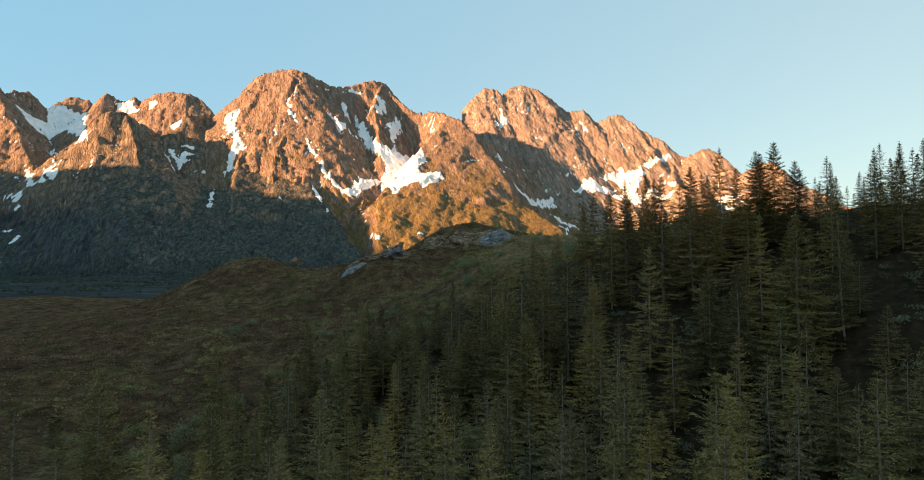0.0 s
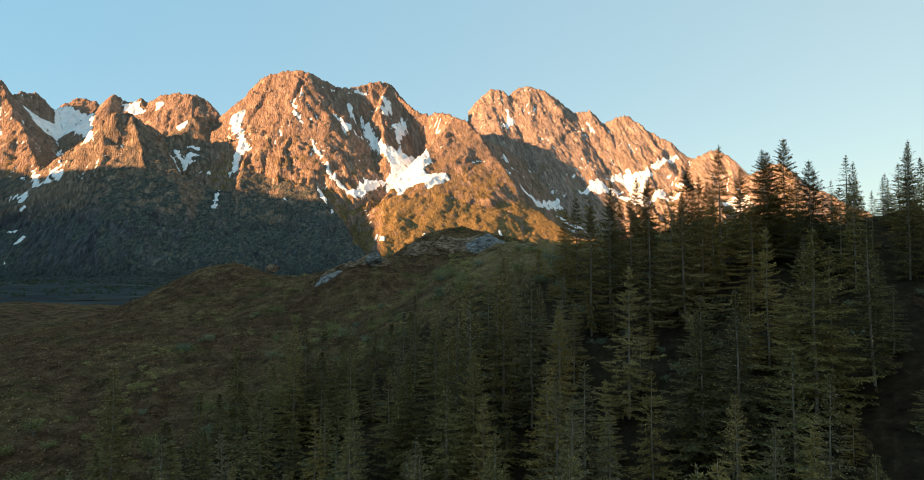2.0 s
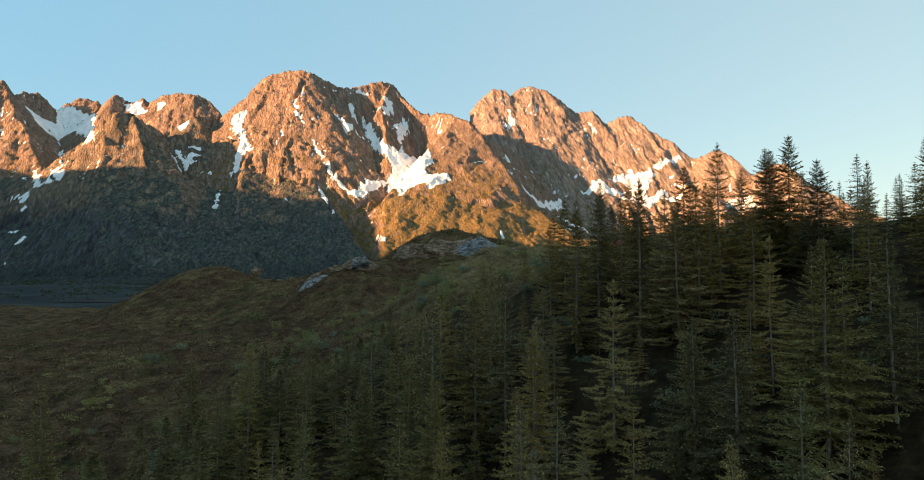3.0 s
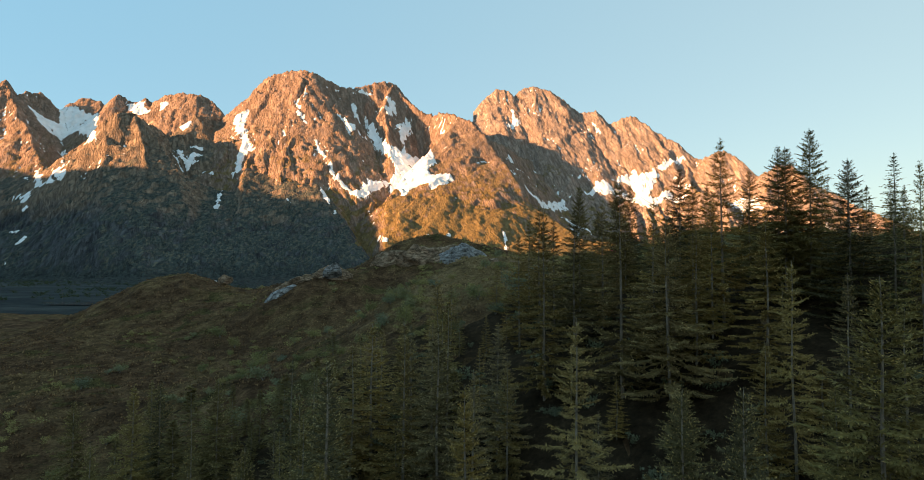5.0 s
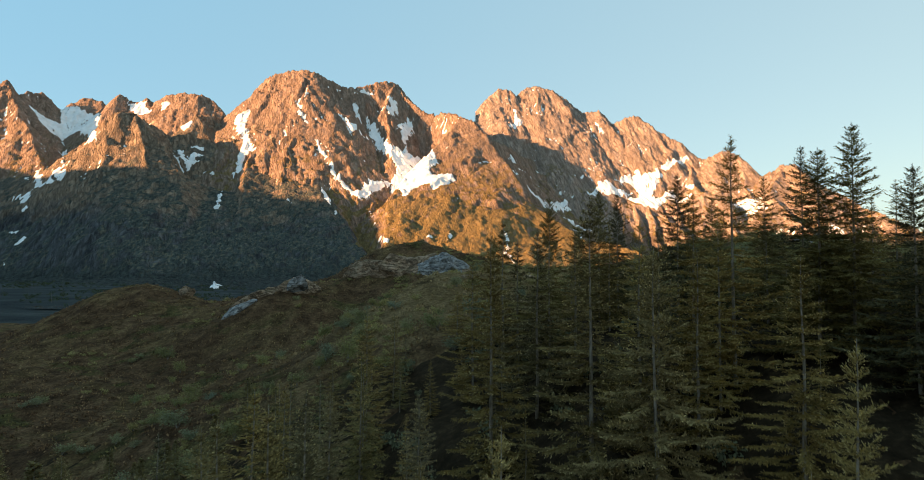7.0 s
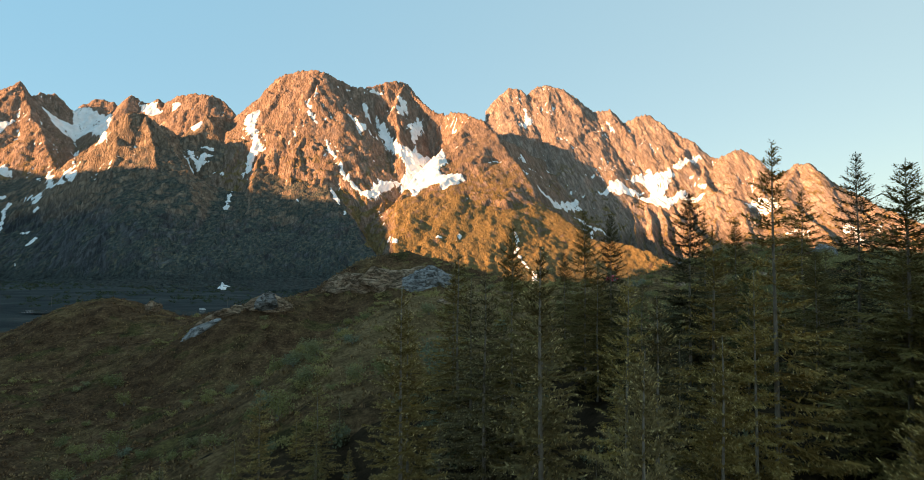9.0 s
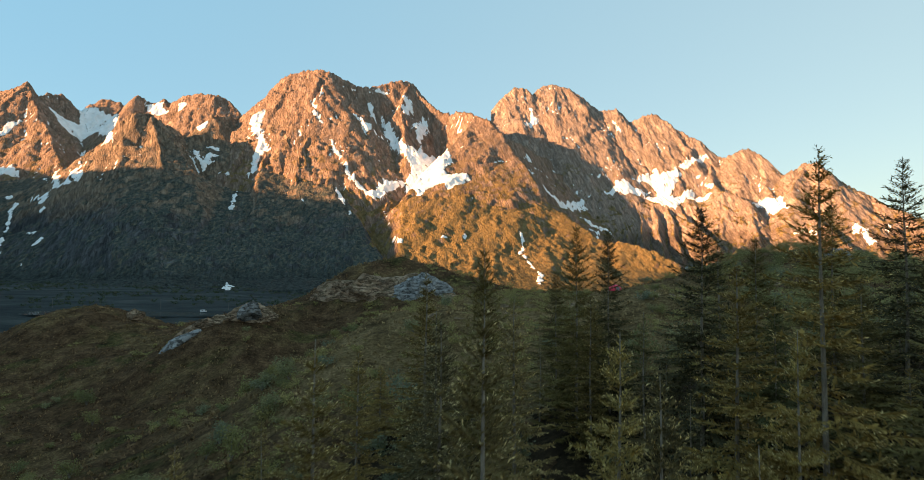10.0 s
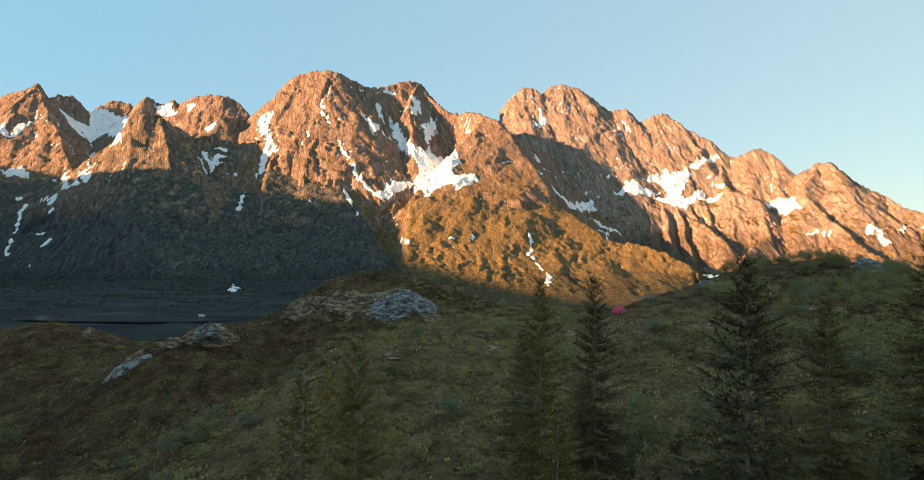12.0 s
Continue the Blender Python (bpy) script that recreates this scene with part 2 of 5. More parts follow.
def litter():
    k = Nodes("needle_litter")
    # browns taken almost to black, standing in for deep shade among the trunks
    c = k.ramp(k.noise(0.8, 8, 0.75), (0.35, (0.024, 0.015, 0.009)), (0.55, (0.055, 0.035, 0.02)), (0.7, (0.11, 0.072, 0.038)))
    k.bump(k.noise(1.6, 6, 0.75), 1.0, 0.5)
    return k.done(c, 0.95, spec=0.03)


def plain(name, color, rough=0.6, grain=4.0, **more):
    k = Nodes(name)
    n = k.noise(grain, 4, co=k.local())
    dark = tuple(c * 0.8 for c in color)
    return k.done(k.ramp(n, (0.35, dark), (0.65, color)), rough, **more)


def lake_water():
    k = Nodes("lake_water")
    k.bump(k.noise(0.6, 3), 0.15, 0.1)
    return k.done((0.02, 0.03, 0.034), 0.12, spec=0.5)


M_MAIN = rock_wall("brown_rock", (0.209, 0.141, 0.105), (0.322, 0.220, 0.166), (0.410, 0.295, 0.234), (0.152, 0.107, 0.045), (0.198, 0.132, 0.056), (0.253, 0.168, 0.075), (0.142, 0.097, 0.070), (0.301, 0.209, 0.157), (0.046, 0.042, 0.023), (0.165, 0.119, 0.052), 0.20)
M_ROCK = rock_wall("red_brown_rock", (0.255, 0.182, 0.143), (0.394, 0.293, 0.238), (0.471, 0.368, 0.308), (0.081, 0.063, 0.028), (0.187, 0.127, 0.052), (0.324, 0.215, 0.090), (0.101, 0.070, 0.054), (0.309, 0.225, 0.173), (0.025, 0.025, 0.016), (0.170, 0.127, 0.047), 0.34)
# foot, turf and wood tones here hold the painted blue of hazy shade
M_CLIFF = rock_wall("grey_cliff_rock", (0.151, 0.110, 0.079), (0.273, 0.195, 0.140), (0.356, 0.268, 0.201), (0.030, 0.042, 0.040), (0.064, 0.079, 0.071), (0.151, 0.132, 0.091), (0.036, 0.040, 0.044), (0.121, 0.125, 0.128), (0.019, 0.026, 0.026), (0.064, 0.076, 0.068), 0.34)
M_SNOW, M_HEATH = snow_cover(), heath()
M_STONE = outcrop("lichen_rock", (0.246, 0.150, 0.097), (0.443, 0.281, 0.186), (0.591, 0.388, 0.255), 0.6)
M_SLAB = outcrop("bare_slab", (0.22, 0.215, 0.21), (0.36, 0.355, 0.35), (0.45, 0.445, 0.44), 0.2)
M_NEEDLE = needles("spruce_needles", (0.0, (0.161, 0.125, 0.050)), (0.3, (0.266, 0.195, 0.068)), (0.55, (0.121, 0.104, 0.055)), (0.8, (0.321, 0.229, 0.077)), (1.0, (0.157, 0.150, 0.068)))
M_FRESH = needles("fresh_spruce_needles", (0.0, (0.221, 0.148, 0.052)), (0.35, (0.371, 0.237, 0.072)), (0.6, (0.173, 0.127, 0.058)), (0.8, (0.266, 0.206, 0.114)), (1.0, (0.386, 0.244, 0.077)))
M_PALE = needles("pale_spruce_needles", (0.0, (0.386, 0.269, 0.090)), (0.5, (0.454, 0.308, 0.100)), (1.0, (0.336, 0.261, 0.141)))
M_DEAD = bark("dead_twigs", (0.10, 0.07, 0.05), (0.26, 0.19, 0.14))
M_SHOOT = needles("young_spruce_shoots", (0.0, (0.743, 0.519, 0.199)), (0.5, (0.921, 0.628, 0.251)), (1.0, (0.683, 0.555, 0.314)))
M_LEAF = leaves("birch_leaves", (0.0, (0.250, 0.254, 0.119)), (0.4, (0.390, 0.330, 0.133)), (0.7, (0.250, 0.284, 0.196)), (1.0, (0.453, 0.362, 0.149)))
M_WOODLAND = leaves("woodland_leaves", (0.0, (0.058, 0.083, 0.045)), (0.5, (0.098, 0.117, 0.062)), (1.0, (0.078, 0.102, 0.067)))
M_SHADED_LITTER = litter()
M_TUFT = tufts()
M_BARK = bark("spruce_bark", (0.15, 0.115, 0.09), (0.40, 0.33, 0.26))
M_STEM = bark("birch_stem", (0.10, 0.085, 0.07), (0.34, 0.31, 0.28))
M_WATER = lake_water()
M_RED = plain("red_tent_cloth", (0.80, 0.06, 0.10), 0.6)
M_GREY = plain("grey_plastic", (0.25, 0.25, 0.25), 0.5)
M_WHITE = plain("white_van_paint", (0.75, 0.75, 0.75), 0.35)
M_GLASS = plain("dark_window", (0.02, 0.022, 0.025), 0.1, spec=0.5)
M_TYRE = plain("tyre_rubber", (0.03, 0.03, 0.03), 0.8)
M_WOOD = plain("weathered_pole", (0.20, 0.17, 0.14), 0.9)

# crests and ribs of the four massifs: steepness of the flanks, then the crest line; a second line makes a face between the two
MAIN_RIDGES = [
    (1.08, [(-1282, 3396, 852), (-1170, 3332, 920), (-1089, 3313, 1001), (-1019, 3289, 1036), (-947, 3286, 1050), (-841, 3293, 1054)]),
    (1.50, [(-841, 3293, 1054), (-762, 3355, 1010), (-652, 3430, 999), (-536, 3503, 1058), (-449, 3575, 1073), (-375, 3518, 973), (-256, 3463, 876)]),
    (2.00, [(-256, 3463, 876), (-142, 3404, 854), (-63, 3343, 820), (-1, 3281, 783), (72, 3183, 672), (128, 3111, 571), (193, 3038, 489), (278, 2917, 325), (365, 2792, 225), (443, 2665, 156), (541, 2578, 130), (633, 2505, 94), (701, 2444, 50), (715, 2353, -12)]),
    (1.12, [(-947, 3286, 1047), (-1010, 3077, 813), (-981, 2886, 601), (-958, 2693, 436), (-943, 2564, 321)]),
    (1.12, [(-841, 3293, 1051), (-866, 3036, 745), (-783, 2862, 542), (-669, 2715, 389), (-555, 2593, 277), (-395, 2274, 91)]),
    (1.20, [(-449, 3575, 1073), (-472, 3314, 856), (-394, 3100, 642), (-396, 3022, 565)]),
    (0.82, [(-63, 3343, 820), (-69, 3123, 617), (-112, 2885, 439), (-238, 2719, 340), (-362, 2645, 295)]),
    (0.90, [(-63, 3343, 820), (72, 3183, 672), (128, 3111, 571), (193, 3038, 489), (278, 2917, 325), (365, 2792, 225), (443, 2665, 156)], [(-362, 2645, 295), (-235, 2693, 325), (-105, 2755, 344), (19, 2738, 293), (116, 2693, 252), (232, 2650, 178), (329, 2591, 129)]),
    (0.90, [(-362, 2645, 295), (-235, 2693, 325), (-105, 2755, 344), (19, 2738, 293), (116, 2693, 252), (232, 2650, 178), (329, 2591, 129), (443, 2665, 156), (541, 2578, 130), (633, 2505, 94), (701, 2444, 50)], [(-303, 2279, 112), (-202, 2293, 103), (-100, 2294, 93), (23, 2302, 84), (104, 2322, 75), (207, 2329, 66), (311, 2350, 50), (416, 2371, 43), (523, 2393, 27), (603, 2385, 18), (684, 2351, -2)]),
    (0.90, [(-303, 2279, 112), (-202, 2293, 103), (-100, 2294, 93), (23, 2302, 84), (104, 2322, 75), (207, 2329, 66), (311, 2350, 50), (416, 2371, 43), (523, 2393, 27), (603, 2385, 18), (684, 2351, -2)], [(-237, 1978, -15), (-138, 1945, -27), (-60, 1937, -31), (25, 1943, -35), (93, 1947, -40), (178, 1953, -44), (265, 1973, -48), (352, 1992, -51), (444, 2026, -53), (525, 2072, -55), (643, 2147, -57)]),
    (0.90, [(-237, 1978, -15), (-138, 1945, -27), (-60, 1937, -31), (25, 1943, -35), (93, 1947, -40), (178, 1953, -44), (265, 1973, -48), (352, 1992, -51), (444, 2026, -53), (525, 2072, -55), (643, 2147, -57)], [(-179, 1577, -38), (-100, 1542, -46), (-39, 1533, -49), (27, 1537, -53), (80, 1541, -56), (147, 1545, -60), (214, 1564, -62), (284, 1582, -65), (357, 1614, -68), (422, 1659, -71), (520, 1734, -74)]),
]
LEFT_RIDGES = [
    (1.20, [(-1512, 2619, 628), (-1466, 2647, 674), (-1418, 2678, 671), (-1411, 2788, 649), (-1386, 2899, 620)]),
    (1.00, [(-1386, 2899, 620), (-1315, 2993, 738), (-1294, 3128, 770), (-1282, 3397, 820)]),
    (1.15, [(-1512, 2619, 628), (-1535, 2543, 509), (-1557, 2453, 376), (-1453, 2199, 173)]),
    (1.05, [(-1498, 2626, 639), (-1365, 2345, 359)]),
    (1.05, [(-1415, 2671, 665), (-1214, 2368, 363)]),
    # foot of the main massif, listed here to take the painted haze tint
    (0.90, [(-958, 2693, 436), (-855, 2728, 416), (-747, 2749, 419), (-669, 2715, 389), (-555, 2593, 277)], [(-832, 2242, 138), (-733, 2316, 153), (-583, 2313, 143), (-472, 2294, 122), (-395, 2274, 91)]),
    (0.90, [(-832, 2242, 138), (-733, 2316, 153), (-583, 2313, 143), (-472, 2294, 122), (-395, 2274, 91)], [(-699, 1920, -15), (-552, 1957, -10), (-433, 1978, -10), (-345, 1984, -12), (-237, 1978, -15)]),
    (0.90, [(-699, 1920, -15), (-552, 1957, -10), (-433, 1978, -10), (-345, 1984, -12), (-237, 1978, -15)], [(-550, 1552, -33), (-435, 1586, -30), (-340, 1606, -29), (-270, 1611, -32), (-183, 1603, -33)]),
    (1.00, [(-1535, 2543, 509), (-1431, 2482, 497), (-1312, 2517, 503), (-1238, 2563, 488)], [(-1557, 2453, 376), (-1365, 2345, 359), (-1214, 2368, 363), (-1121, 2455, 376)]),
    (0.90, [(-2345, 2737, 420), (-2137, 2752, 396), (-1882, 2700, 414), (-1557, 2453, 376), (-1365, 2345, 359), (-1214, 2368, 363), (-1121, 2455, 376)], [(-1908, 2239, 133), (-1677, 2253, 145), (-1574, 2233, 155), (-1453, 2199, 173), (-1177, 2029, 147), (-1044, 2052, 149), (-957, 2153, 142)]),
    (0.90, [(-1908, 2239, 133), (-1677, 2253, 145), (-1574, 2233, 155), (-1453, 2199, 173), (-1177, 2029, 147), (-1044, 2052, 149), (-957, 2153, 142)], [(-1636, 1926, -24), (-1391, 1901, -18), (-1302, 1880, -16), (-1232, 1858, -15), (-1038, 1803, -13), (-915, 1811, -12), (-699, 1920, -15)]),
    (0.90, [(-1636, 1926, -24), (-1391, 1901, -18), (-1302, 1880, -16), (-1232, 1858, -15), (-1038, 1803, -13), (-915, 1811, -12), (-699, 1920, -15)], [(-1309, 1569, -41), (-1106, 1542, -35), (-1031, 1520, -34), (-971, 1497, -33), (-809, 1440, -29), (-712, 1446, -29), (-550, 1552, -33)]),
    (1.15, [(-1418, 2678, 671), (-1238, 2563, 488), (-1121, 2455, 376)]),
    (1.25, [(-1294, 3128, 770), (-1167, 3008, 627), (-1113, 2883, 494)]),
    (1.00, [(-1557, 2453, 376), (-1716, 2578, 371), (-1882, 2700, 414), (-2137, 2752, 396), (-2345, 2737, 420)]),
    (0.90, [(-1121, 2455, 376), (-1065, 2622, 352), (-943, 2564, 321)], [(-957, 2153, 142), (-891, 2184, 138), (-832, 2242, 138)]),
    (0.90, [(-957, 2153, 142), (-891, 2184, 138), (-832, 2242, 138)], [(-795, 1860, -13), (-748, 1890, -13), (-699, 1920, -15)]),
]
FAR_RIDGES = [
    (1.10, [(-3125, 3354, 873), (-2931, 3366, 907), (-2737, 3376, 950), (-2602, 3334, 976), (-2464, 3291, 1004), (-2427, 3348, 936), (-2449, 3444, 980), (-2411, 3497, 987), (-2384, 3551, 934), (-2348, 3605, 912), (-2314, 3604, 971), (-2260, 3656, 1005), (-2173, 3663, 985), (-2145, 3668, 927), (-2085, 3619, 973), (-2024, 3591, 1010), (-1956, 3598, 973), (-1899, 3602, 960), (-1878, 3602, 997), (-1844, 3605, 970), (-1770, 3609, 1002), (-1668, 3614, 1030), (-1567, 3621, 1024), (-1490, 3609, 965), (-1439, 3616, 901), (-1338, 3626, 841)]),
    (1.00, [(-2464, 3291, 1004), (-2233, 3119, 746), (-2064, 2988, 585), (-1913, 2827, 406)]),
    (1.00, [(-2602, 3334, 976), (-2440, 3107, 714), (-2336, 2952, 537), (-2221, 2786, 401)]),
    (1.00, [(-2931, 3366, 907), (-2491, 2867, 440)]),
    (1.10, [(-1668, 3614, 1030), (-1621, 3456, 837), (-1621, 3361, 750)]),
]
BACK_RIDGES = [
    (1.15, [(-45, 3957, 963), (45, 3959, 1036), (134, 3959, 1145), (207, 3965, 1139), (243, 3969, 1103), (318, 4020, 1176), (409, 4026, 1184), (501, 4033, 1163), (588, 4013, 1082), (676, 4002, 1020), (766, 4007, 1028), (820, 4016, 927), (863, 3968, 941), (934, 3971, 977), (1005, 3976, 978), (1063, 3933, 913), (1154, 3893, 833), (1242, 3851, 789), (1276, 3807, 705), (1343, 3763, 676), (1374, 3713, 700), (1439, 3717, 717), (1500, 3673, 669)]),
    (1.00, [(1500, 3673, 669), (1543, 3630, 596), (1569, 3584, 541), (1593, 3534, 565), (1670, 3537, 612), (1722, 3491, 595), (1783, 3497, 559), (1817, 3452, 506), (1908, 3412, 425), (1935, 3316, 371), (2013, 3224, 313), (2162, 3139, 203), (2477, 3066, 71)]),
    (1.10, [(1276, 3807, 705), (1193, 3609, 546), (1201, 3414, 441), (1282, 3322, 370), (1258, 3129, 199), (1043, 2869, 82), (899, 2664, -15)]),
    (1.10, [(646, 3381, 361), (808, 3441, 383), (917, 3401, 318), (1004, 3210, 244), (1037, 3066, 167)]),
    (1.00, [(1670, 3537, 612), (1515, 3335, 431), (1544, 3144, 269), (1569, 2951, 152), (1599, 2758, 49)]),
    (1.00, [(1817, 3452, 506), (1820, 3261, 308), (1915, 3075, 146), (2063, 2840, 17)]),
    (1.00, [(1500, 3673, 669), (1457, 3432, 428), (1442, 3335, 328)]),
]

# the broad wall under the crest of the back massif, and the sloping shelf at its foot
wall_top = BACK_RIDGES[0][1][2:17]
wall_foot = [(180 + 72 * k, 3725, 590 - 3 * k) for k in range(15)]
shelf_foot = [(170 + 74 * k, 3400, 405 - 4 * k) for k in range(15)]
BACK_RIDGES += [(1.0, wall_top, wall_foot), (1.0, wall_foot, shelf_foot)]

VALLEY = -22.0
LAKE = (-310, 640, 95, 34)     # centre and half sizes


def over_triangle(x, y, tri):
    """Height of a slanting triangle at x, y, and how far outside it that is (weighted by its slope)."""
    (ax, ay, az), (bx, by, bz), (cx, cy, cz) = tri
    area = (bx - ax) * (cy - ay) - (by - ay) * (cx - ax)
    if abs(area) < 1:
        return np.full(x.shape, -900.0), np.zeros(x.shape)
    gx = ((bz - az) * (cy - ay) - (cz - az) * (by - ay)) / area
    gy = ((cz - az) * (bx - ax) - (bz - az) * (cx - ax)) / area
    out = np.zeros(x.shape)
    for (px, py, pz), (qx, qy, qz) in (tri[0:2], tri[1:3], (tri[2], tri[0])):
        side_of = ((qx - px) * (y - py) - (qy - py) * (x - px)) / math.hypot(qx - px, qy - py) * (1 if area > 0 else -1)
        out = np.maximum(out, -side_of)
    return az + gx * (x - ax) + gy * (y - ay), out * (1 + math.hypot(gx, gy))


def massif(x, y, ridges, seed, rough=1.0):
    """Height of a massif: flanks fall from its crests; gullies run down them, and crags are worn into them."""
    wx = x + 15 * fbm(x / 170, y / 170, 5, seed)
    wy = y + 15 * fbm(x / 170, y / 170, 5, seed + 5)
    top = np.full(x.shape, -900.0)
    fall, along, wear = np.zeros(x.shape), np.zeros(x.shape), np.ones(x.shape)
    start = 0.0
    for k, line, *foot in ridges:
        if foot:
            for tri in [t for q in zip(line, line[1:], foot[0], foot[0][1:]) for t in (q[:3], (q[1], q[3], q[2]))]:
                h, out = over_triangle(wx, wy, tri)
                h = np.minimum(h, max(p[2] for p in tri)) - k * out
                new_top = h > top
                (ax, ay, az), (bx, by, bz) = line[0], line[-1]
                size = math.hypot(bx - ax, by - ay)
                fall = np.where(new_top, np.abs((wx - ax) * (by - ay) - (wy - ay) * (bx - ax)) / size, fall)
                along = np.where(new_top, start + ((wx - ax) * (bx - ax) + (wy - ay) * (by - ay)) / size, along)
                wear = np.where(new_top, 0.6, wear)
                top = np.where(new_top, h, top)
            start += 900
            continue
        for (ax, ay, az), (bx, by, bz) in zip(line, line[1:]):
            dx, dy = bx - ax, by - ay
            size = math.hypot(dx, dy)
            s = np.clip(((wx - ax) * dx + (wy - ay) * dy) / (size * size + 1e-9), 0, 1)
            ex, ey = wx - ax - s * dx, wy - ay - s * dy
            d = np.hypot(ex, ey)
            h = az + s * (bz - az) - k * d
            new_top = h > top
            # past a line's end the gullies fan out
            fan = np.where((s <= 0) | (s >= 1), np.arctan2(ey, ex) * 60, 0)
            fall = np.where(new_top, d, fall)
            along = np.where(new_top, start + s * size + fan, along)
            wear = np.where(new_top, 1.0, wear)
            top = np.where(new_top, h, top)
            start += size
        start += 500
    up = smooth(-110, 60, top)
    deep = smooth(8, 160, fall)
    bend = 0.35 * fbm(x / 60, y / 60, 3, seed + 2)
    flute = (ridged(along / 84 + bend, fall / 800, 3, seed + 1, 0.55) - 1.0) * (9 + 10 * deep)
    flute += (ridged(along / 31 + 2 * bend, fall / 520, 2, seed + 4, 0.55) - 0.8) * (9 + 4 * deep)
    flute += (ridged(along / 15 + 3 * bend, fall / 230, 2, seed + 6, 0.6) - 0.8) * 4.4
    crag = (ridged(wx / 190, wy / 260, 2, seed + 9, 0.45) - 1.0) * 15
    return top + rough * up * wear * (wear * crag + flute)


# swells of the near ground: x, y, spread, height
LOW_SWELLS = [
    (-75, 150, 38, 3.6),
    (-75, 200, 38, 3.6),
    (-75, 250, 38, 10.8),
    (-25, 50, 38, 3.0),
    (-25, 100, 38, -9.0),
    (-25, 150, 38, 6.1),
    (-25, 200, 38, -8.6),
    (-25, 250, 38, 17.6),
    (25, 50, 38, -7.1),
    (25, 100, 38, 4.9),
    (25, 150, 38, 14.4),
    (25, 200, 38, 6.6),
    (25, 250, 38, 17.5),
    (75, 50, 38, 2.9),
]
HIGH_SWELLS = [
    (75, 100, 38, 16.6),
    (75, 150, 38, -3.6),
    (75, 200, 38, 14.5),
    (75, 250, 38, -3.5),
    (125, 50, 38, 3.7),
    (125, 100, 38, 2.0),
    (125, 150, 38, 2.1),
    (125, 200, 38, 8.8),
    (125, 250, 38, -4.7),
    (190, 110, 70, 29.2),
    (190, 210, 70, 13.0),
    (190, 310, 70, 26.1),
    (110, 310, 50, 27.1),
    (60, -10, 60, 5.4),
    (-210, 310, 60, 10.0),
]
KNOLLS = [
    (58, 229, 9, -2.1),
    (60, 245, 14, 0.8),
    (150, 300, 25, -6.5),
    (100, 300, 20, -3.4),
    (-50, 250, 14, -1.0),
    (-15, 250, 10, 0.3),
    (30, 250, 12, -0.0),
    (-6, 252, 12, 7.0),
    (-85, 250, 18, 11.6),
    (-28, 215, 11, 8.2),
    (6, 170, 12, 4.5),
    (76, 224, 13, 5.0),
    (20, 185, 14, 3.3),
    (14, 255, 12, 3.8),
    (-60, 256, 13, -5.0),
    (-82, 250, 12, -1.5),
    (138, 308, 27, 6.0),
]


def ground_height(x, y):
    z = np.full(np.shape(x), VALLEY) + 0.0 * x
    for hx, hy, spread, h in LOW_SWELLS + HIGH_SWELLS + KNOLLS:
        z = z + h * np.exp(-((x - hx) ** 2 + (y - hy) ** 2) / (2 * spread * spread))
    z = z - 2.0 * smooth(330, 460, np.hypot(x, y)) - 50 * np.exp(-((x - 180) ** 2 + (y - 1650) ** 2) / (2 * 400.0 ** 2))
    near = np.exp(-((x - 20) ** 2 + (y - 190) ** 2) / (2 * 230.0 ** 2))
    z = z + near * (1.8 * fbm(x / 30, y / 30, 3, 71) + 1.1 * ridged(x / 15, y / 15, 2, 75) - 1.0 + 0.3 * fbm(x / 5, y / 5, 2, 72))
    lake = np.hypot((x - LAKE[0]) / LAKE[2], (y - LAKE[1]) / LAKE[3])
    return z - 5 * smooth(1.25, 0.9, lake)


def grid_mesh(name, xs, ys, height, lowest=-9999.0):
    """A height sheet over the lines xs by ys."""
    gx, gy = np.meshgrid(xs, ys)
    gz = height(gx, gy)
    nx, ny = len(xs), len(ys)
    verts = np.stack([gx, gy, gz], -1).reshape(-1, 3)
    i = np.arange(nx * ny).reshape(ny, nx)
    quads = np.stack([i[:-1, :-1], i[:-1, 1:], i[1:, 1:], i[1:, :-1]], -1).reshape(-1, 4)
    keep = gz.ravel()[quads].max(1) > lowest
    used, again = np.unique(quads[keep], return_inverse=True)
    return sheet(name, verts[used], again.reshape(-1, 4))


def sheet(name, verts, quads, flat=False):
    me = bpy.data.meshes.new(name)
    n, m = len(verts), len(quads)
    k = quads.shape[1]
    me.vertices.add(n)
    me.vertices.foreach_set("co", np.ascontiguousarray(verts, dtype=np.float32).ravel())
    me.loops.add(m * k)
    me.loops.foreach_set("vertex_index", np.ascontiguousarray(quads, dtype=np.int32).ravel())
    me.polygons.add(m)
    me.polygons.foreach_set("loop_start", np.arange(m, dtype=np.int32) * k)
    me.polygons.foreach_set("use_smooth", np.full(m, not flat, dtype=bool))
    me.update(calc_edges=True)
    return me


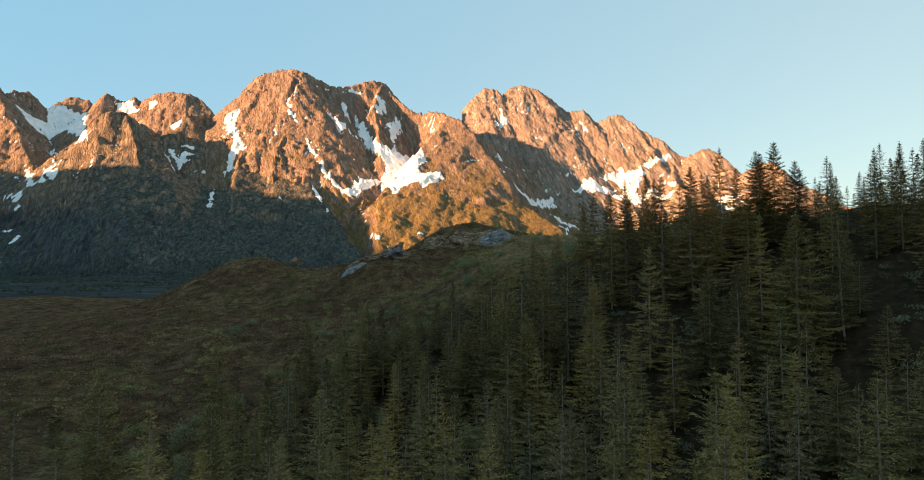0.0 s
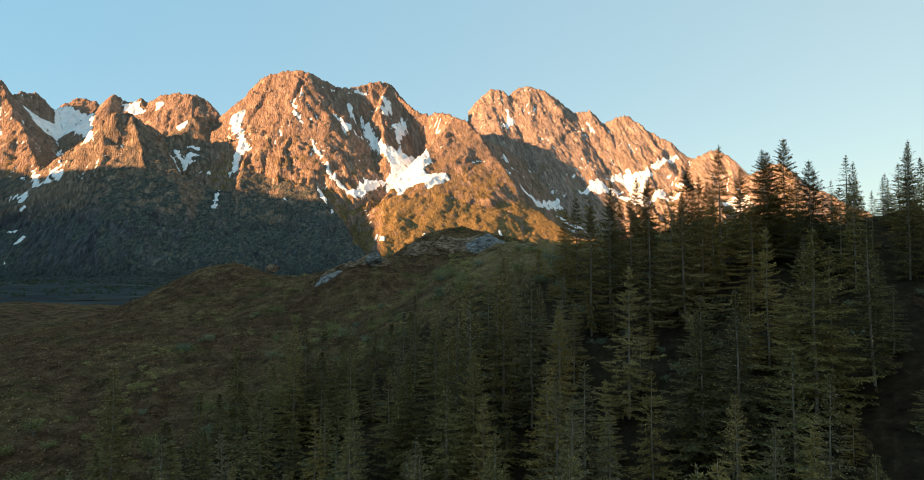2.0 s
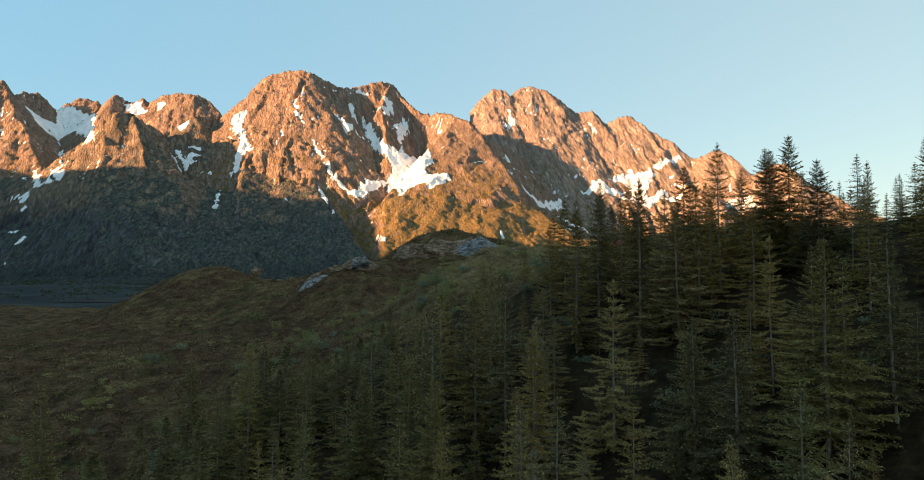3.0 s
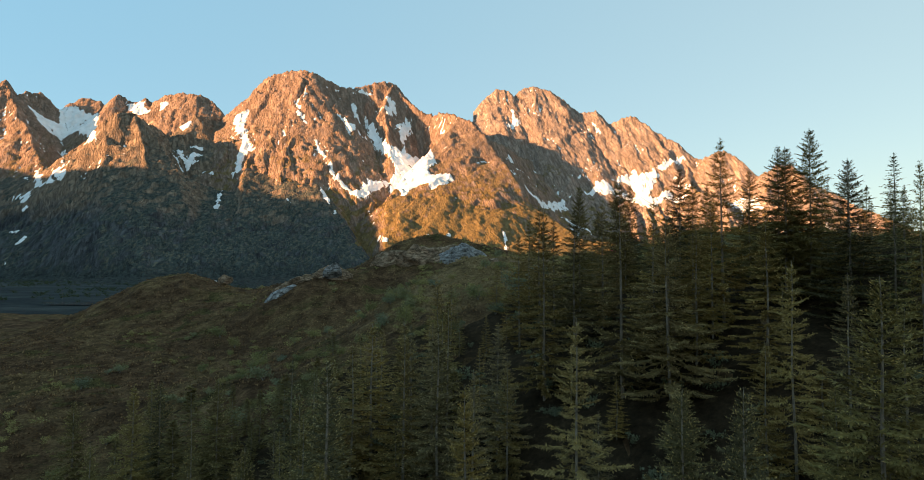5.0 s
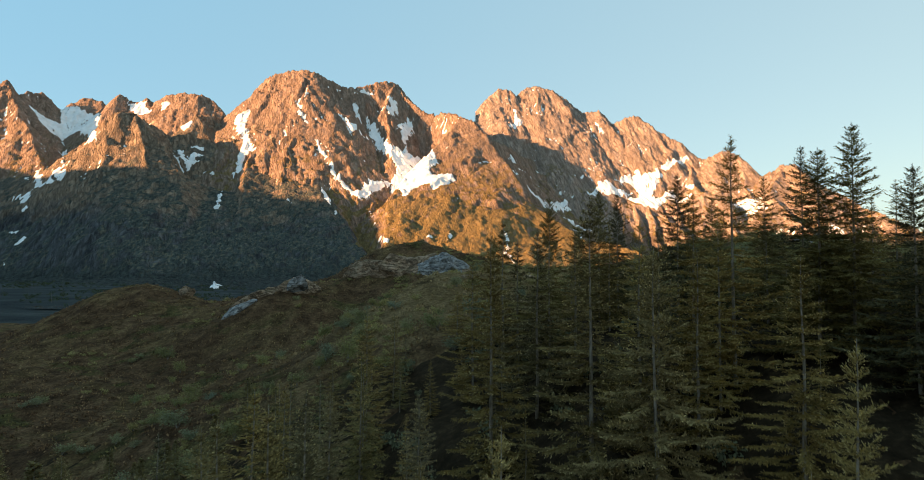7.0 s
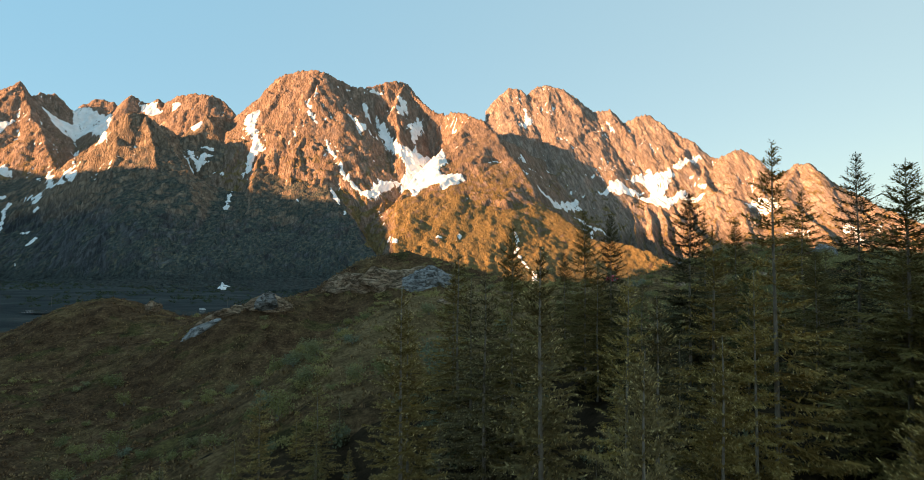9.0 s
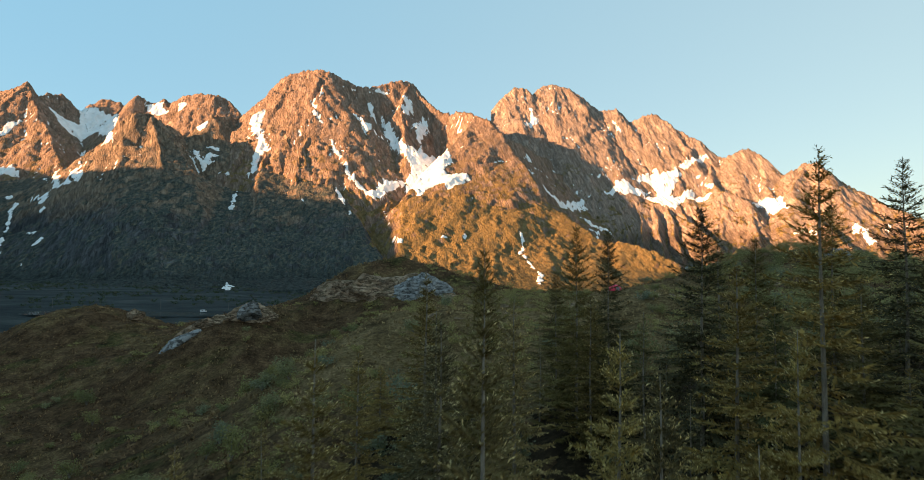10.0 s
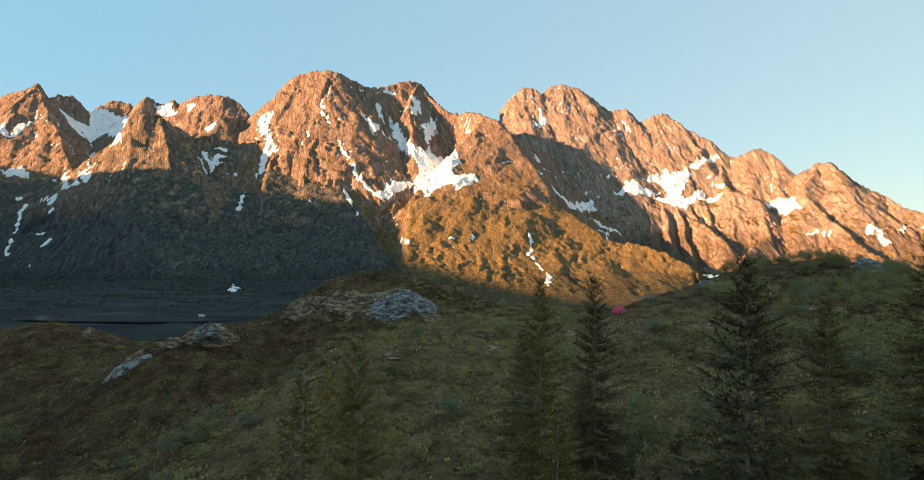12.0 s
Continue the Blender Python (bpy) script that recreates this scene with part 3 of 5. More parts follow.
# outlines of the lying snow, seen from above
SNOW_MAIN, SNOW_LEFT, SNOW_FAR, SNOW_BACK = [], [], [], []
SNOW_MAIN.append([(-397, 3031), (-352, 2954), (-366, 2925), (-425, 2874), (-480, 2817), (-481, 2759), (-522, 2738), (-499, 2724), (-449, 2728), (-432, 2799), (-374, 2891), (-312, 2741), (-287, 2666), (-264, 2732), (-228, 2793), (-167, 2762), (-120, 2812), (-80, 2873), (-113, 2899), (-150, 2867), (-187, 2847), (-196, 2887), (-163, 2941), (-177, 2975), (-264, 3245), (-297, 3188), (-329, 3161), (-339, 3195), (-390, 3078), (-436, 3098), (-473, 3182), (-515, 3186), (-468, 3120)])
SNOW_MAIN.append([(-515, 3186), (-435, 3093), (-378, 2998), (-346, 3071), (-405, 3082), (-465, 3188), (-520, 3277), (-564, 3315), (-539, 3254)])
SNOW_MAIN.append([(-645, 3404), (-601, 3419), (-551, 3446), (-605, 3441)])
SNOW_MAIN.append([(-512, 3370), (-438, 3293), (-410, 3425), (-433, 3474), (-477, 3440), (-446, 3386), (-471, 3307)])
SNOW_MAIN.append([(-400, 3245), (-367, 3271), (-370, 3202), (-343, 3223), (-320, 3388), (-335, 3328), (-332, 3438), (-365, 3446), (-371, 3371)])
SNOW_MAIN.append([(-766, 2942), (-715, 2906), (-690, 2845), (-650, 2837), (-658, 2847), (-682, 2857), (-700, 2902), (-735, 2928)])
SNOW_MAIN.append([(-666, 3117), (-617, 3068), (-591, 3043), (-559, 3069), (-573, 3108), (-599, 3076), (-627, 3114)])
SNOW_MAIN.append([(-645, 3347), (-603, 3234), (-572, 3232), (-601, 3317), (-628, 3354)])
SNOW_MAIN.append([(-843, 3028), (-778, 2980), (-772, 2986), (-832, 3046)])
SNOW_MAIN.append([(-632, 2809), (-595, 2755), (-538, 2731), (-499, 2724), (-470, 2709), (-466, 2750), (-516, 2745), (-570, 2757), (-617, 2811)])
SNOW_MAIN.append([(-848, 3135), (-826, 3103), (-814, 3121), (-836, 3154)])
SNOW_LEFT.append([(-630, 2666), (-599, 2603), (-577, 2558), (-562, 2554), (-614, 2734), (-656, 2849)])
SNOW_MAIN.append([(-340, 2377), (-298, 2272), (-293, 2308), (-312, 2312)])
SNOW_MAIN.append([(126, 2526), (125, 2385), (115, 2338), (130, 2356), (137, 2522)])
SNOW_MAIN.append([(125, 2339), (145, 2239), (165, 2164), (174, 2069), (185, 2100), (159, 2210), (135, 2339)])
SNOW_MAIN.append([(153, 2050), (165, 2021), (179, 2063), (166, 2092)])
SNOW_MAIN.append([(-1097, 3099), (-1132, 3057), (-1150, 3044), (-1104, 2956), (-1044, 2890), (-1040, 2828), (-1027, 2771), (-1024, 2702), (-1012, 2709), (-998, 2750), (-1009, 2824), (-977, 2842), (-1021, 2886), (-1031, 2925), (-1075, 2985), (-1078, 3065)])
SNOW_LEFT.append([(-972, 2412), (-965, 2407), (-952, 2408), (-992, 2523), (-1010, 2587), (-1009, 2552)])
SNOW_LEFT.append([(-621, 1559), (-592, 1520), (-584, 1526), (-644, 1672), (-688, 1753), (-626, 1589)])
SNOW_FAR.append([(-2366, 3336), (-2249, 3271), (-2218, 3299), (-2186, 3397), (-1996, 3309), (-2022, 3399), (-2044, 3449), (-2166, 3571), (-2262, 3581), (-2338, 3587), (-2328, 3524), (-2259, 3436), (-2306, 3397), (-2356, 3380)])
SNOW_LEFT.append([(-2335, 3621), (-1558, 2559), (-1483, 2510), (-1509, 2543), (-2378, 3766)])
SNOW_FAR.append([(-2104, 3119), (-2092, 3193), (-2011, 3176), (-2081, 3224), (-2122, 3190)])
SNOW_LEFT.append([(-2069, 3095), (-1579, 2448), (-1541, 2445), (-1583, 2453)])
SNOW_LEFT.append([(-1632, 2463), (-1600, 2413), (-1535, 2371), (-1536, 2405), (-1579, 2443)])
SNOW_LEFT.append([(-1897, 2693), (-1669, 2429), (-1579, 2368), (-1554, 2375), (-1618, 2407)])
SNOW_LEFT.append([(-1783, 2465), (-1622, 2320), (-1680, 2423), (-1705, 2416)])
SNOW_LEFT.append([(-1490, 2097), (-1475, 2104), (-1489, 2150), (-1514, 2155)])
SNOW_FAR.append([(-2454, 3049), (-2402, 2989), (-2354, 3004), (-2344, 3057), (-2343, 3120), (-2355, 3107), (-2385, 3077), (-2373, 3008), (-2436, 3056)])
SNOW_FAR.append([(-2277, 2850), (-2191, 2815), (-2124, 2838), (-2143, 2854), (-2237, 2871)])
SNOW_FAR.append([(-1981, 3592), (-1895, 3505), (-1836, 3498), (-1805, 3527), (-1870, 3570), (-1937, 3596)])
SNOW_LEFT.append([(-1695, 3408), (-1665, 3448), (-1339, 2916), (-1307, 2941), (-1679, 3541), (-1702, 3484)])
SNOW_FAR.append([(-1774, 3553), (-1733, 3509), (-1706, 3534), (-1730, 3567)])
SNOW_LEFT.append([(-1314, 2803), (-1264, 2742), (-1209, 2699), (-1204, 2782), (-1194, 2800), (-1233, 2814), (-1233, 2733), (-1271, 2782)])
SNOW_LEFT.append([(-1271, 2846), (-1223, 2838), (-1204, 2880), (-1223, 2879)])
SNOW_MAIN.append([(-1175, 2739), (-1121, 2702), (-1089, 2710), (-1121, 2719)])
SNOW_LEFT.append([(-1205, 2730), (-1192, 2731), (-1188, 2749), (-1200, 2748)])
SNOW_BACK.append([(753, 3537), (839, 3573), (883, 3560), (890, 3502), (839, 3471), (816, 3453), (848, 3421), (900, 3396), (958, 3393), (1002, 3442), (1099, 3511), (1081, 3551), (1001, 3487), (954, 3484), (1002, 3544), (1045, 3616), (1027, 3632), (958, 3609), (903, 3641), (830, 3601)])
SNOW_BACK.append([(1011, 3630), (1095, 3647), (1185, 3729), (1253, 3768), (1224, 3777), (1132, 3713), (1050, 3655)])
SNOW_MAIN.append([(234, 3049), (277, 3073), (306, 3089), (368, 3153), (451, 3254), (519, 3325), (615, 3411), (572, 3382), (506, 3340), (454, 3282), (526, 3376), (477, 3341), (417, 3265), (371, 3186), (309, 3123)])
SNOW_BACK.append([(574, 3392), (620, 3402), (712, 3414), (814, 3469), (857, 3518), (757, 3481), (732, 3508), (664, 3473), (641, 3432)])
SNOW_MAIN.append([(425, 3064), (480, 3069), (606, 3170), (669, 3013), (820, 3312), (943, 3506), (1136, 3740), (1189, 3809), (1068, 3675), (961, 3571), (872, 3464), (690, 3050), (704, 3307), (665, 3257), (614, 3210), (528, 3114)])
SNOW_MAIN.append([(610, 2746), (680, 2950), (792, 3257), (732, 3120)])
SNOW_MAIN.append([(431, 2828), (461, 2861), (473, 2778), (491, 3054)])
SNOW_BACK.append([(920, 3413), (1025, 3467), (1126, 3455), (1167, 3461), (1128, 3507), (1030, 3484)])
SNOW_BACK.append([(1358, 3458), (1382, 3431), (1397, 3362), (1429, 3304), (1481, 3265), (1465, 3322), (1502, 3436), (1459, 3405), (1412, 3468)])
SNOW_BACK.append([(1427, 3123), (1462, 3113), (1479, 3131), (1446, 3135)])
SNOW_BACK.append([(1480, 3097), (1509, 3087), (1517, 3092), (1494, 3109)])
SNOW_BACK.append([(1691, 3127), (1674, 3098), (1711, 3094), (1726, 3055), (1765, 3069), (1742, 3090), (1765, 3120), (1718, 3106), (1729, 3147)])
SNOW_BACK.append([(229, 3853), (233, 3796), (195, 3701), (247, 3729), (284, 3783), (251, 3808), (247, 3854)])
SNOW_MAIN.append([(325, 3467), (350, 3476), (381, 3536), (361, 3523)])
SNOW_MAIN.append([(460, 3442), (482, 3380), (542, 3438), (540, 3467), (485, 3402)])
SNOW_MAIN.append([(185, 3038), (201, 3040), (231, 3077), (207, 3052)])
SNOW_BACK.append([(811, 3703), (849, 3683), (869, 3672), (837, 3698)])
SNOW_BACK.append([(731, 3920), (747, 3857), (768, 3841), (745, 3903)])
SNOW_MAIN.append([(182, 3270), (187, 3195), (215, 3291), (197, 3278)])
SNOW_LEFT.append([(-1865, 2503), (-1825, 2423), (-1763, 2339), (-1706, 2249), (-1712, 2243), (-1769, 2333), (-1863, 2456), (-1879, 2507)])
SNOW_LEFT.append([(-1685, 2215), (-1634, 2142), (-1599, 2080), (-1621, 2096), (-1652, 2153), (-1693, 2215)])
SNOW_LEFT.append([(-1929, 2551), (-1935, 2539), (-1982, 2566), (-1958, 2561)])
SNOW_LEFT.append([(-1598, 2208), (-1560, 2193), (-1565, 2204), (-1598, 2220)])
SNOW_LEFT.append([(-1604, 2282), (-1630, 2309), (-1626, 2314), (-1605, 2293)])
SNOW_LEFT.append([(-1463, 1995), (-1439, 1984), (-1444, 1996)])
SNOW_LEFT.append([(-712, 2519), (-734, 2529), (-720, 2530)])
SNOW_LEFT.append([(-542, 2491), (-531, 2504), (-538, 2533)])
SNOW_MAIN.append([(-435, 2683), (-405, 2597), (-387, 2544), (-409, 2619)])
SNOW_MAIN.append([(-167, 2364), (-146, 2360), (-143, 2377)])
SNOW_MAIN.append([(-92, 2375), (-78, 2406), (-79, 2423)])
SNOW_BACK.append([(1830, 3142), (1859, 3139), (1907, 3183)])
SNOW_BACK.append([(1684, 2984), (1689, 2973), (1707, 2974)])
SNOW_BACK.append([(1161, 3578), (1165, 3526), (1187, 3503), (1183, 3561)])


# ---- the mountains ----
def add_massif(name, ridges, seed, snow, x0, x1, y0, y1, material, label, lowest=VALLEY - 60, step=6.2):
    me = grid_mesh(name, np.arange(x0, x1 + step, step), np.arange(y0, y1 + step, step), lambda x, y: massif(x, y, ridges, seed), lowest)
    me.materials.append(material)
    ob = tagged(new(name, me), label, "mountain", "", "structure")
    snow_streaks(np.arange(x0, x1 + step, step), np.arange(y0, y1 + step, step), ridges, seed)
    for outline in snow:
        snow_patch(outline, ridges, seed)
    return ob


def inside_by(x, y, outline):
    """How far inside an outline (metres, negative outside)."""
    best, odd = np.full(x.shape, 1e9), np.zeros(x.shape, bool)
    for (ax, ay), (bx, by) in zip(outline, outline[1:] + outline[:1]):
        dx, dy = bx - ax, by - ay
        s = np.clip(((x - ax) * dx + (y - ay) * dy) / (dx * dx + dy * dy + 1e-9), 0, 1)
        best = np.minimum(best, np.hypot(x - ax - s * dx, y - ay - s * dy))
        if ay != by:
            odd ^= ((ay > y) != (by > y)) & (x < dx * (y - ay) / (by - ay) + ax)
    return np.where(odd, best, -best)


def snow_streaks(xs, ys, ridges, seed):
    """Small leftovers of snow in the sharpest hollows high up."""
    gx, gy = np.meshgrid(xs, ys)
    gz = massif(gx, gy, ridges, seed)
    around = np.zeros(gz.shape)
    around[2:-2, 2:-2] = (gz[4:, 2:-2] + gz[:-4, 2:-2] + gz[2:-2, 4:] + gz[2:-2, :-4]) / 4 - gz[2:-2, 2:-2]
    d = np.minimum(around - 5.0, 14 * (fbm(gx / 150, gy / 150, 4, seed + 61) - 0.34)) + 4 * np.clip((gz - 420) / 150, -2, 0)
    i = np.arange(gx.size).reshape(gx.shape)
    quads = np.stack([i[:-1, :-1], i[:-1, 1:], i[1:, 1:], i[1:, :-1]], -1).reshape(-1, 4)
    keep = d.ravel()[quads].max(1) > 0
    if keep.sum() < 3:
        return
    used, again = np.unique(quads[keep], return_inverse=True)
    gz = gz + np.clip(d / 2, -1, 1) * 2.0
    me = sheet("snow_streaks", np.stack([gx, gy, gz], -1).reshape(-1, 3)[used], again.reshape(-1, 4))
    me.materials.append(M_SNOW)
    tagged(new("snow_streaks", me), "small leftover streaks of old snow in gullies", "snow", "", "stuff")


CRUMBS = []


def snow_patch(outline, ridges, seed):
    """Snow lying on a flank: a sheet that bulges over the rock and dips under it at its ragged rim."""
    xs, ys = [p[0] for p in outline], [p[1] for p in outline]
    gx, gy = np.meshgrid(np.arange(min(xs) - 15, max(xs) + 16, 4.2), np.arange(min(ys) - 15, max(ys) + 16, 4.2))
    d = inside_by(gx, gy, outline) - 0.5 + 9 * fbm(gx / 30, gy / 30, 5, seed + 77, 0.65)
    gz = massif(gx, gy, ridges, seed) + np.clip(d / 2.5, -1.5, 1) * 3.0
    i = np.arange(gx.size).reshape(gx.shape)
    quads = np.stack([i[:-1, :-1], i[:-1, 1:], i[1:, 1:], i[1:, :-1]], -1).reshape(-1, 4)
    ny, nx = gx.shape
    mark = (d.ravel()[quads].max(1) > -3).reshape(ny - 1, nx - 1).astype(int)
    sizes, count = [0, 0], 1
    for j0, i0 in zip(*np.nonzero(mark)):
        if mark[j0, i0] != 1:
            continue
        count += 1
        mark[j0, i0], todo, size = count, [(j0, i0)], 0
        while todo:
            j, k = todo.pop()
            size += 1
            for q, r in ((j + 1, k), (j - 1, k), (j, k + 1), (j, k - 1)):
                if 0 <= q < ny - 1 and 0 <= r < nx - 1 and mark[q, r] == 1:
                    mark[q, r] = count
                    todo.append((q, r))
        sizes.append(size)
    if max(sizes) < 3:
        return
    best = int(np.argmax(sizes))
    verts = np.stack([gx, gy, gz], -1).reshape(-1, 3)
    for which, main_piece in ((mark == best, True), ((mark > 1) & (mark != best), False)):
        if not which.any():
            continue
        used, again = np.unique(quads[which.ravel()], return_inverse=True)
        if main_piece:
            me = sheet("snow_patch", verts[used], again.reshape(-1, 4))
            me.materials.append(M_SNOW)
            tagged(new("snow_patch", me), "old snow lying in a rock hollow of the mountain", "snow", "snow patches on the mountains")
        else:
            CRUMBS.append((verts[used], again.reshape(-1, 4)))



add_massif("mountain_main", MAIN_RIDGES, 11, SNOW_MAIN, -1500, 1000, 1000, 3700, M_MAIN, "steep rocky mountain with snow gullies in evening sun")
add_massif("mountain_left", LEFT_RIDGES, 23, SNOW_LEFT, -2700, -160, 1000, 3450, M_CLIFF, "blunt rocky peak above dark wooded cliffs tinted with blue haze")
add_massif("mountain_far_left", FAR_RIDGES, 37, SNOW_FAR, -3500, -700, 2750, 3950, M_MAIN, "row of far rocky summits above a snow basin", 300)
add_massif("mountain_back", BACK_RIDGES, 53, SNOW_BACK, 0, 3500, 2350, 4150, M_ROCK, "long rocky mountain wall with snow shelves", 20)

# ridge behind the flight, which keeps the valley in shade
away = Vector((to_sun.x, to_sun.y)).normalized()
side = Vector((-away.y, away.x))
CREST = [(-5200, 450), (-3529, 430), (-2975, 360), (-2796, 410), (-2705, 455), (-2600, 440), (-2464, 455), (-2322, 380), (-2056, 259), (-1931, 223), (-1778, 194), (-1687, 181), (-1599, 169), (-1495, 163), (-1315, 154), (-700, 210), (0, 210), (1200, 180), (2600, 120)]


def shade_ridge(x, y):
    w = x * side.x + y * side.y
    l = -(x * away.x + y * away.y)
    crest = np.interp(w, [a for a, b in CREST], [b for a, b in CREST]) + 1800 * math.tan(radians(SUN_EL))
    return np.maximum(crest + 10 * fbm(x / 200, y / 200, 3, 5) - 0.8 * np.abs(l + 1800), VALLEY - 30)


def back_sheet():
    ls, ws = np.arange(-2900, -699, 40.0), np.arange(-4400, 2601, 40.0)
    gl, gw = np.meshgrid(ls, ws)
    gx, gy = -gl * away.x + gw * side.x, -gl * away.y + gw * side.y
    verts = np.stack([gx, gy, shade_ridge(gx, gy)], -1).reshape(-1, 3)
    i = np.arange(verts.shape[0]).reshape(gl.shape)
    quads = np.stack([i[:-1, :-1], i[:-1, 1:], i[1:, 1:], i[1:, :-1]], -1).reshape(-1, 4)
    return sheet("mountain_behind", verts, quads)


me = back_sheet()
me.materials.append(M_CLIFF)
tagged(new("mountain_behind", me), "rocky ridge whose shade fills the valley", "mountain", "", "structure")


def spaced(lo, hi, a, b, fine, grow):
    """Lines from lo to hi: even and fine between a and b, wider and wider outside."""
    mid = list(np.arange(a, b + fine, fine))
    v, d = mid[-1], fine
    while v < hi:
        d *= grow
        v += d
        mid.append(v)
    v, d = mid[0], fine
    while v > lo:
        d *= grow
        v -= d
        mid.insert(0, v)
    return np.array(mid)


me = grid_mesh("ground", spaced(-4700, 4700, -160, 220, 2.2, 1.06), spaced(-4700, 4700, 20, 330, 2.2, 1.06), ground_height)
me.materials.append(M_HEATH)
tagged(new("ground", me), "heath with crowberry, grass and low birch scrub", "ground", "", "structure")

# lake on the valley floor
def lake_outline(n=64):
    pts = []
    for k in range(n):
        a = 2 * math.pi * k / n
        r = 1 + 0.10 * math.sin(3 * a + 1) + 0.05 * math.sin(7 * a)
        pts.append((LAKE[0] + LAKE[2] * r * math.cos(a), LAKE[1] + LAKE[3] * r * math.sin(a), VALLEY - 2.5))
    return pts


bm = bmesh.new()
bm.faces.new([bm.verts.new(p) for p in lake_outline()])
me = bpy.data.meshes.new("water")
bm.to_mesh(me)
me.materials.append(M_WATER)
tagged(new("water", me), "still dark lake water in the valley", "water", "", "structure")


# needle litter under the plantation, darkened to paint the shade between the trees
def litter_height(x, y):
    d = inside_by(x, y, STAND) + 5 * fbm(x / 9, y / 9, 3, 33)
    return ground_height(x, y) + np.clip(d / 4, -1, 1) * 0.12


STAND = [(-36, 30), (-34, 60), (-29, 99), (-13, 120), (9, 130), (30, 134), (60, 137), (92, 128), (100, 95), (96, 55), (75, 26), (30, 24)]
me = grid_mesh("forest_floor", np.arange(-44, 110, 2.2), np.arange(18, 146, 2.2), litter_height)
me.materials.append(M_SHADED_LITTER)
tagged(new("forest_floor", me), "needle litter under the spruces, darkened for the shade between them", "ground", "", "structure")

# ---- plants ----
def part(name, me, material, parent, label=""):
    me.materials.append(material)
    ob = new(name, me)
    ob.parent = parent
    return tagged(ob, label)


def tube(points, radii, sides=6):
    """Vertices and quads of a tapering tube along points."""
    pts, rad = np.asarray(points, float), np.asarray(radii, float)
    a = np.arange(sides) * 2 * math.pi / sides
    d = np.gradient(pts, axis=0)
    d /= np.linalg.norm(d, axis=1)[:, None] + 1e-9
    ref = np.where(np.abs(d[:, 2:3]) > 0.9, np.array([[1.0, 0, 0]]), np.array([[0, 0, 1.0]]))
    u = np.cross(d, ref)
    u /= np.linalg.norm(u, axis=1)[:, None] + 1e-9
    v = np.cross(d, u)
    ring = pts[:, None] + rad[:, None, None] * (np.cos(a)[None, :, None] * u[:, None] + np.sin(a)[None, :, None] * v[:, None])
    n = len(pts)
    i = np.arange(n * sides).reshape(n, sides)
    j = np.roll(i, -1, axis=1)
    return ring.reshape(-1, 3), np.stack([i[:-1], j[:-1], j[1:], i[1:]], -1).reshape(-1, 4)


def joined(name, pieces, flat=False):
    vs, qs, n = [], [], 0
    for v, q in pieces:
        vs.append(v)
        qs.append(q + n)
        n += len(v)
    return sheet(name, np.concatenate(vs), np.concatenate(qs), flat)


me = joined("snow_crumbs", CRUMBS)
me.materials.append(M_SNOW)
tagged(new("snow_crumbs", me), "crumbs of old snow beside the larger patches", "snow", "", "stuff")


def sprays(base, way, length, width, rng, flat=0.0):
    """Leaf-shaped quads from base along way."""
    n = len(base)
    way = way / (np.linalg.norm(way, axis=1)[:, None] + 1e-9)
    r = rng.normal(size=(n, 3)) * (1 - flat) + np.array([0, 0, 1.8 * flat])
    side = np.cross(way, r)
    side /= np.linalg.norm(side, axis=1)[:, None] + 1e-9
    mid = base + way * (length * 0.55)[:, None]
    w = side * width[:, None]
    v = np.stack([base, mid - w, base + way * length[:, None], mid + w], 1).reshape(-1, 3)
    return v, np.arange(4 * n).reshape(n, 4)


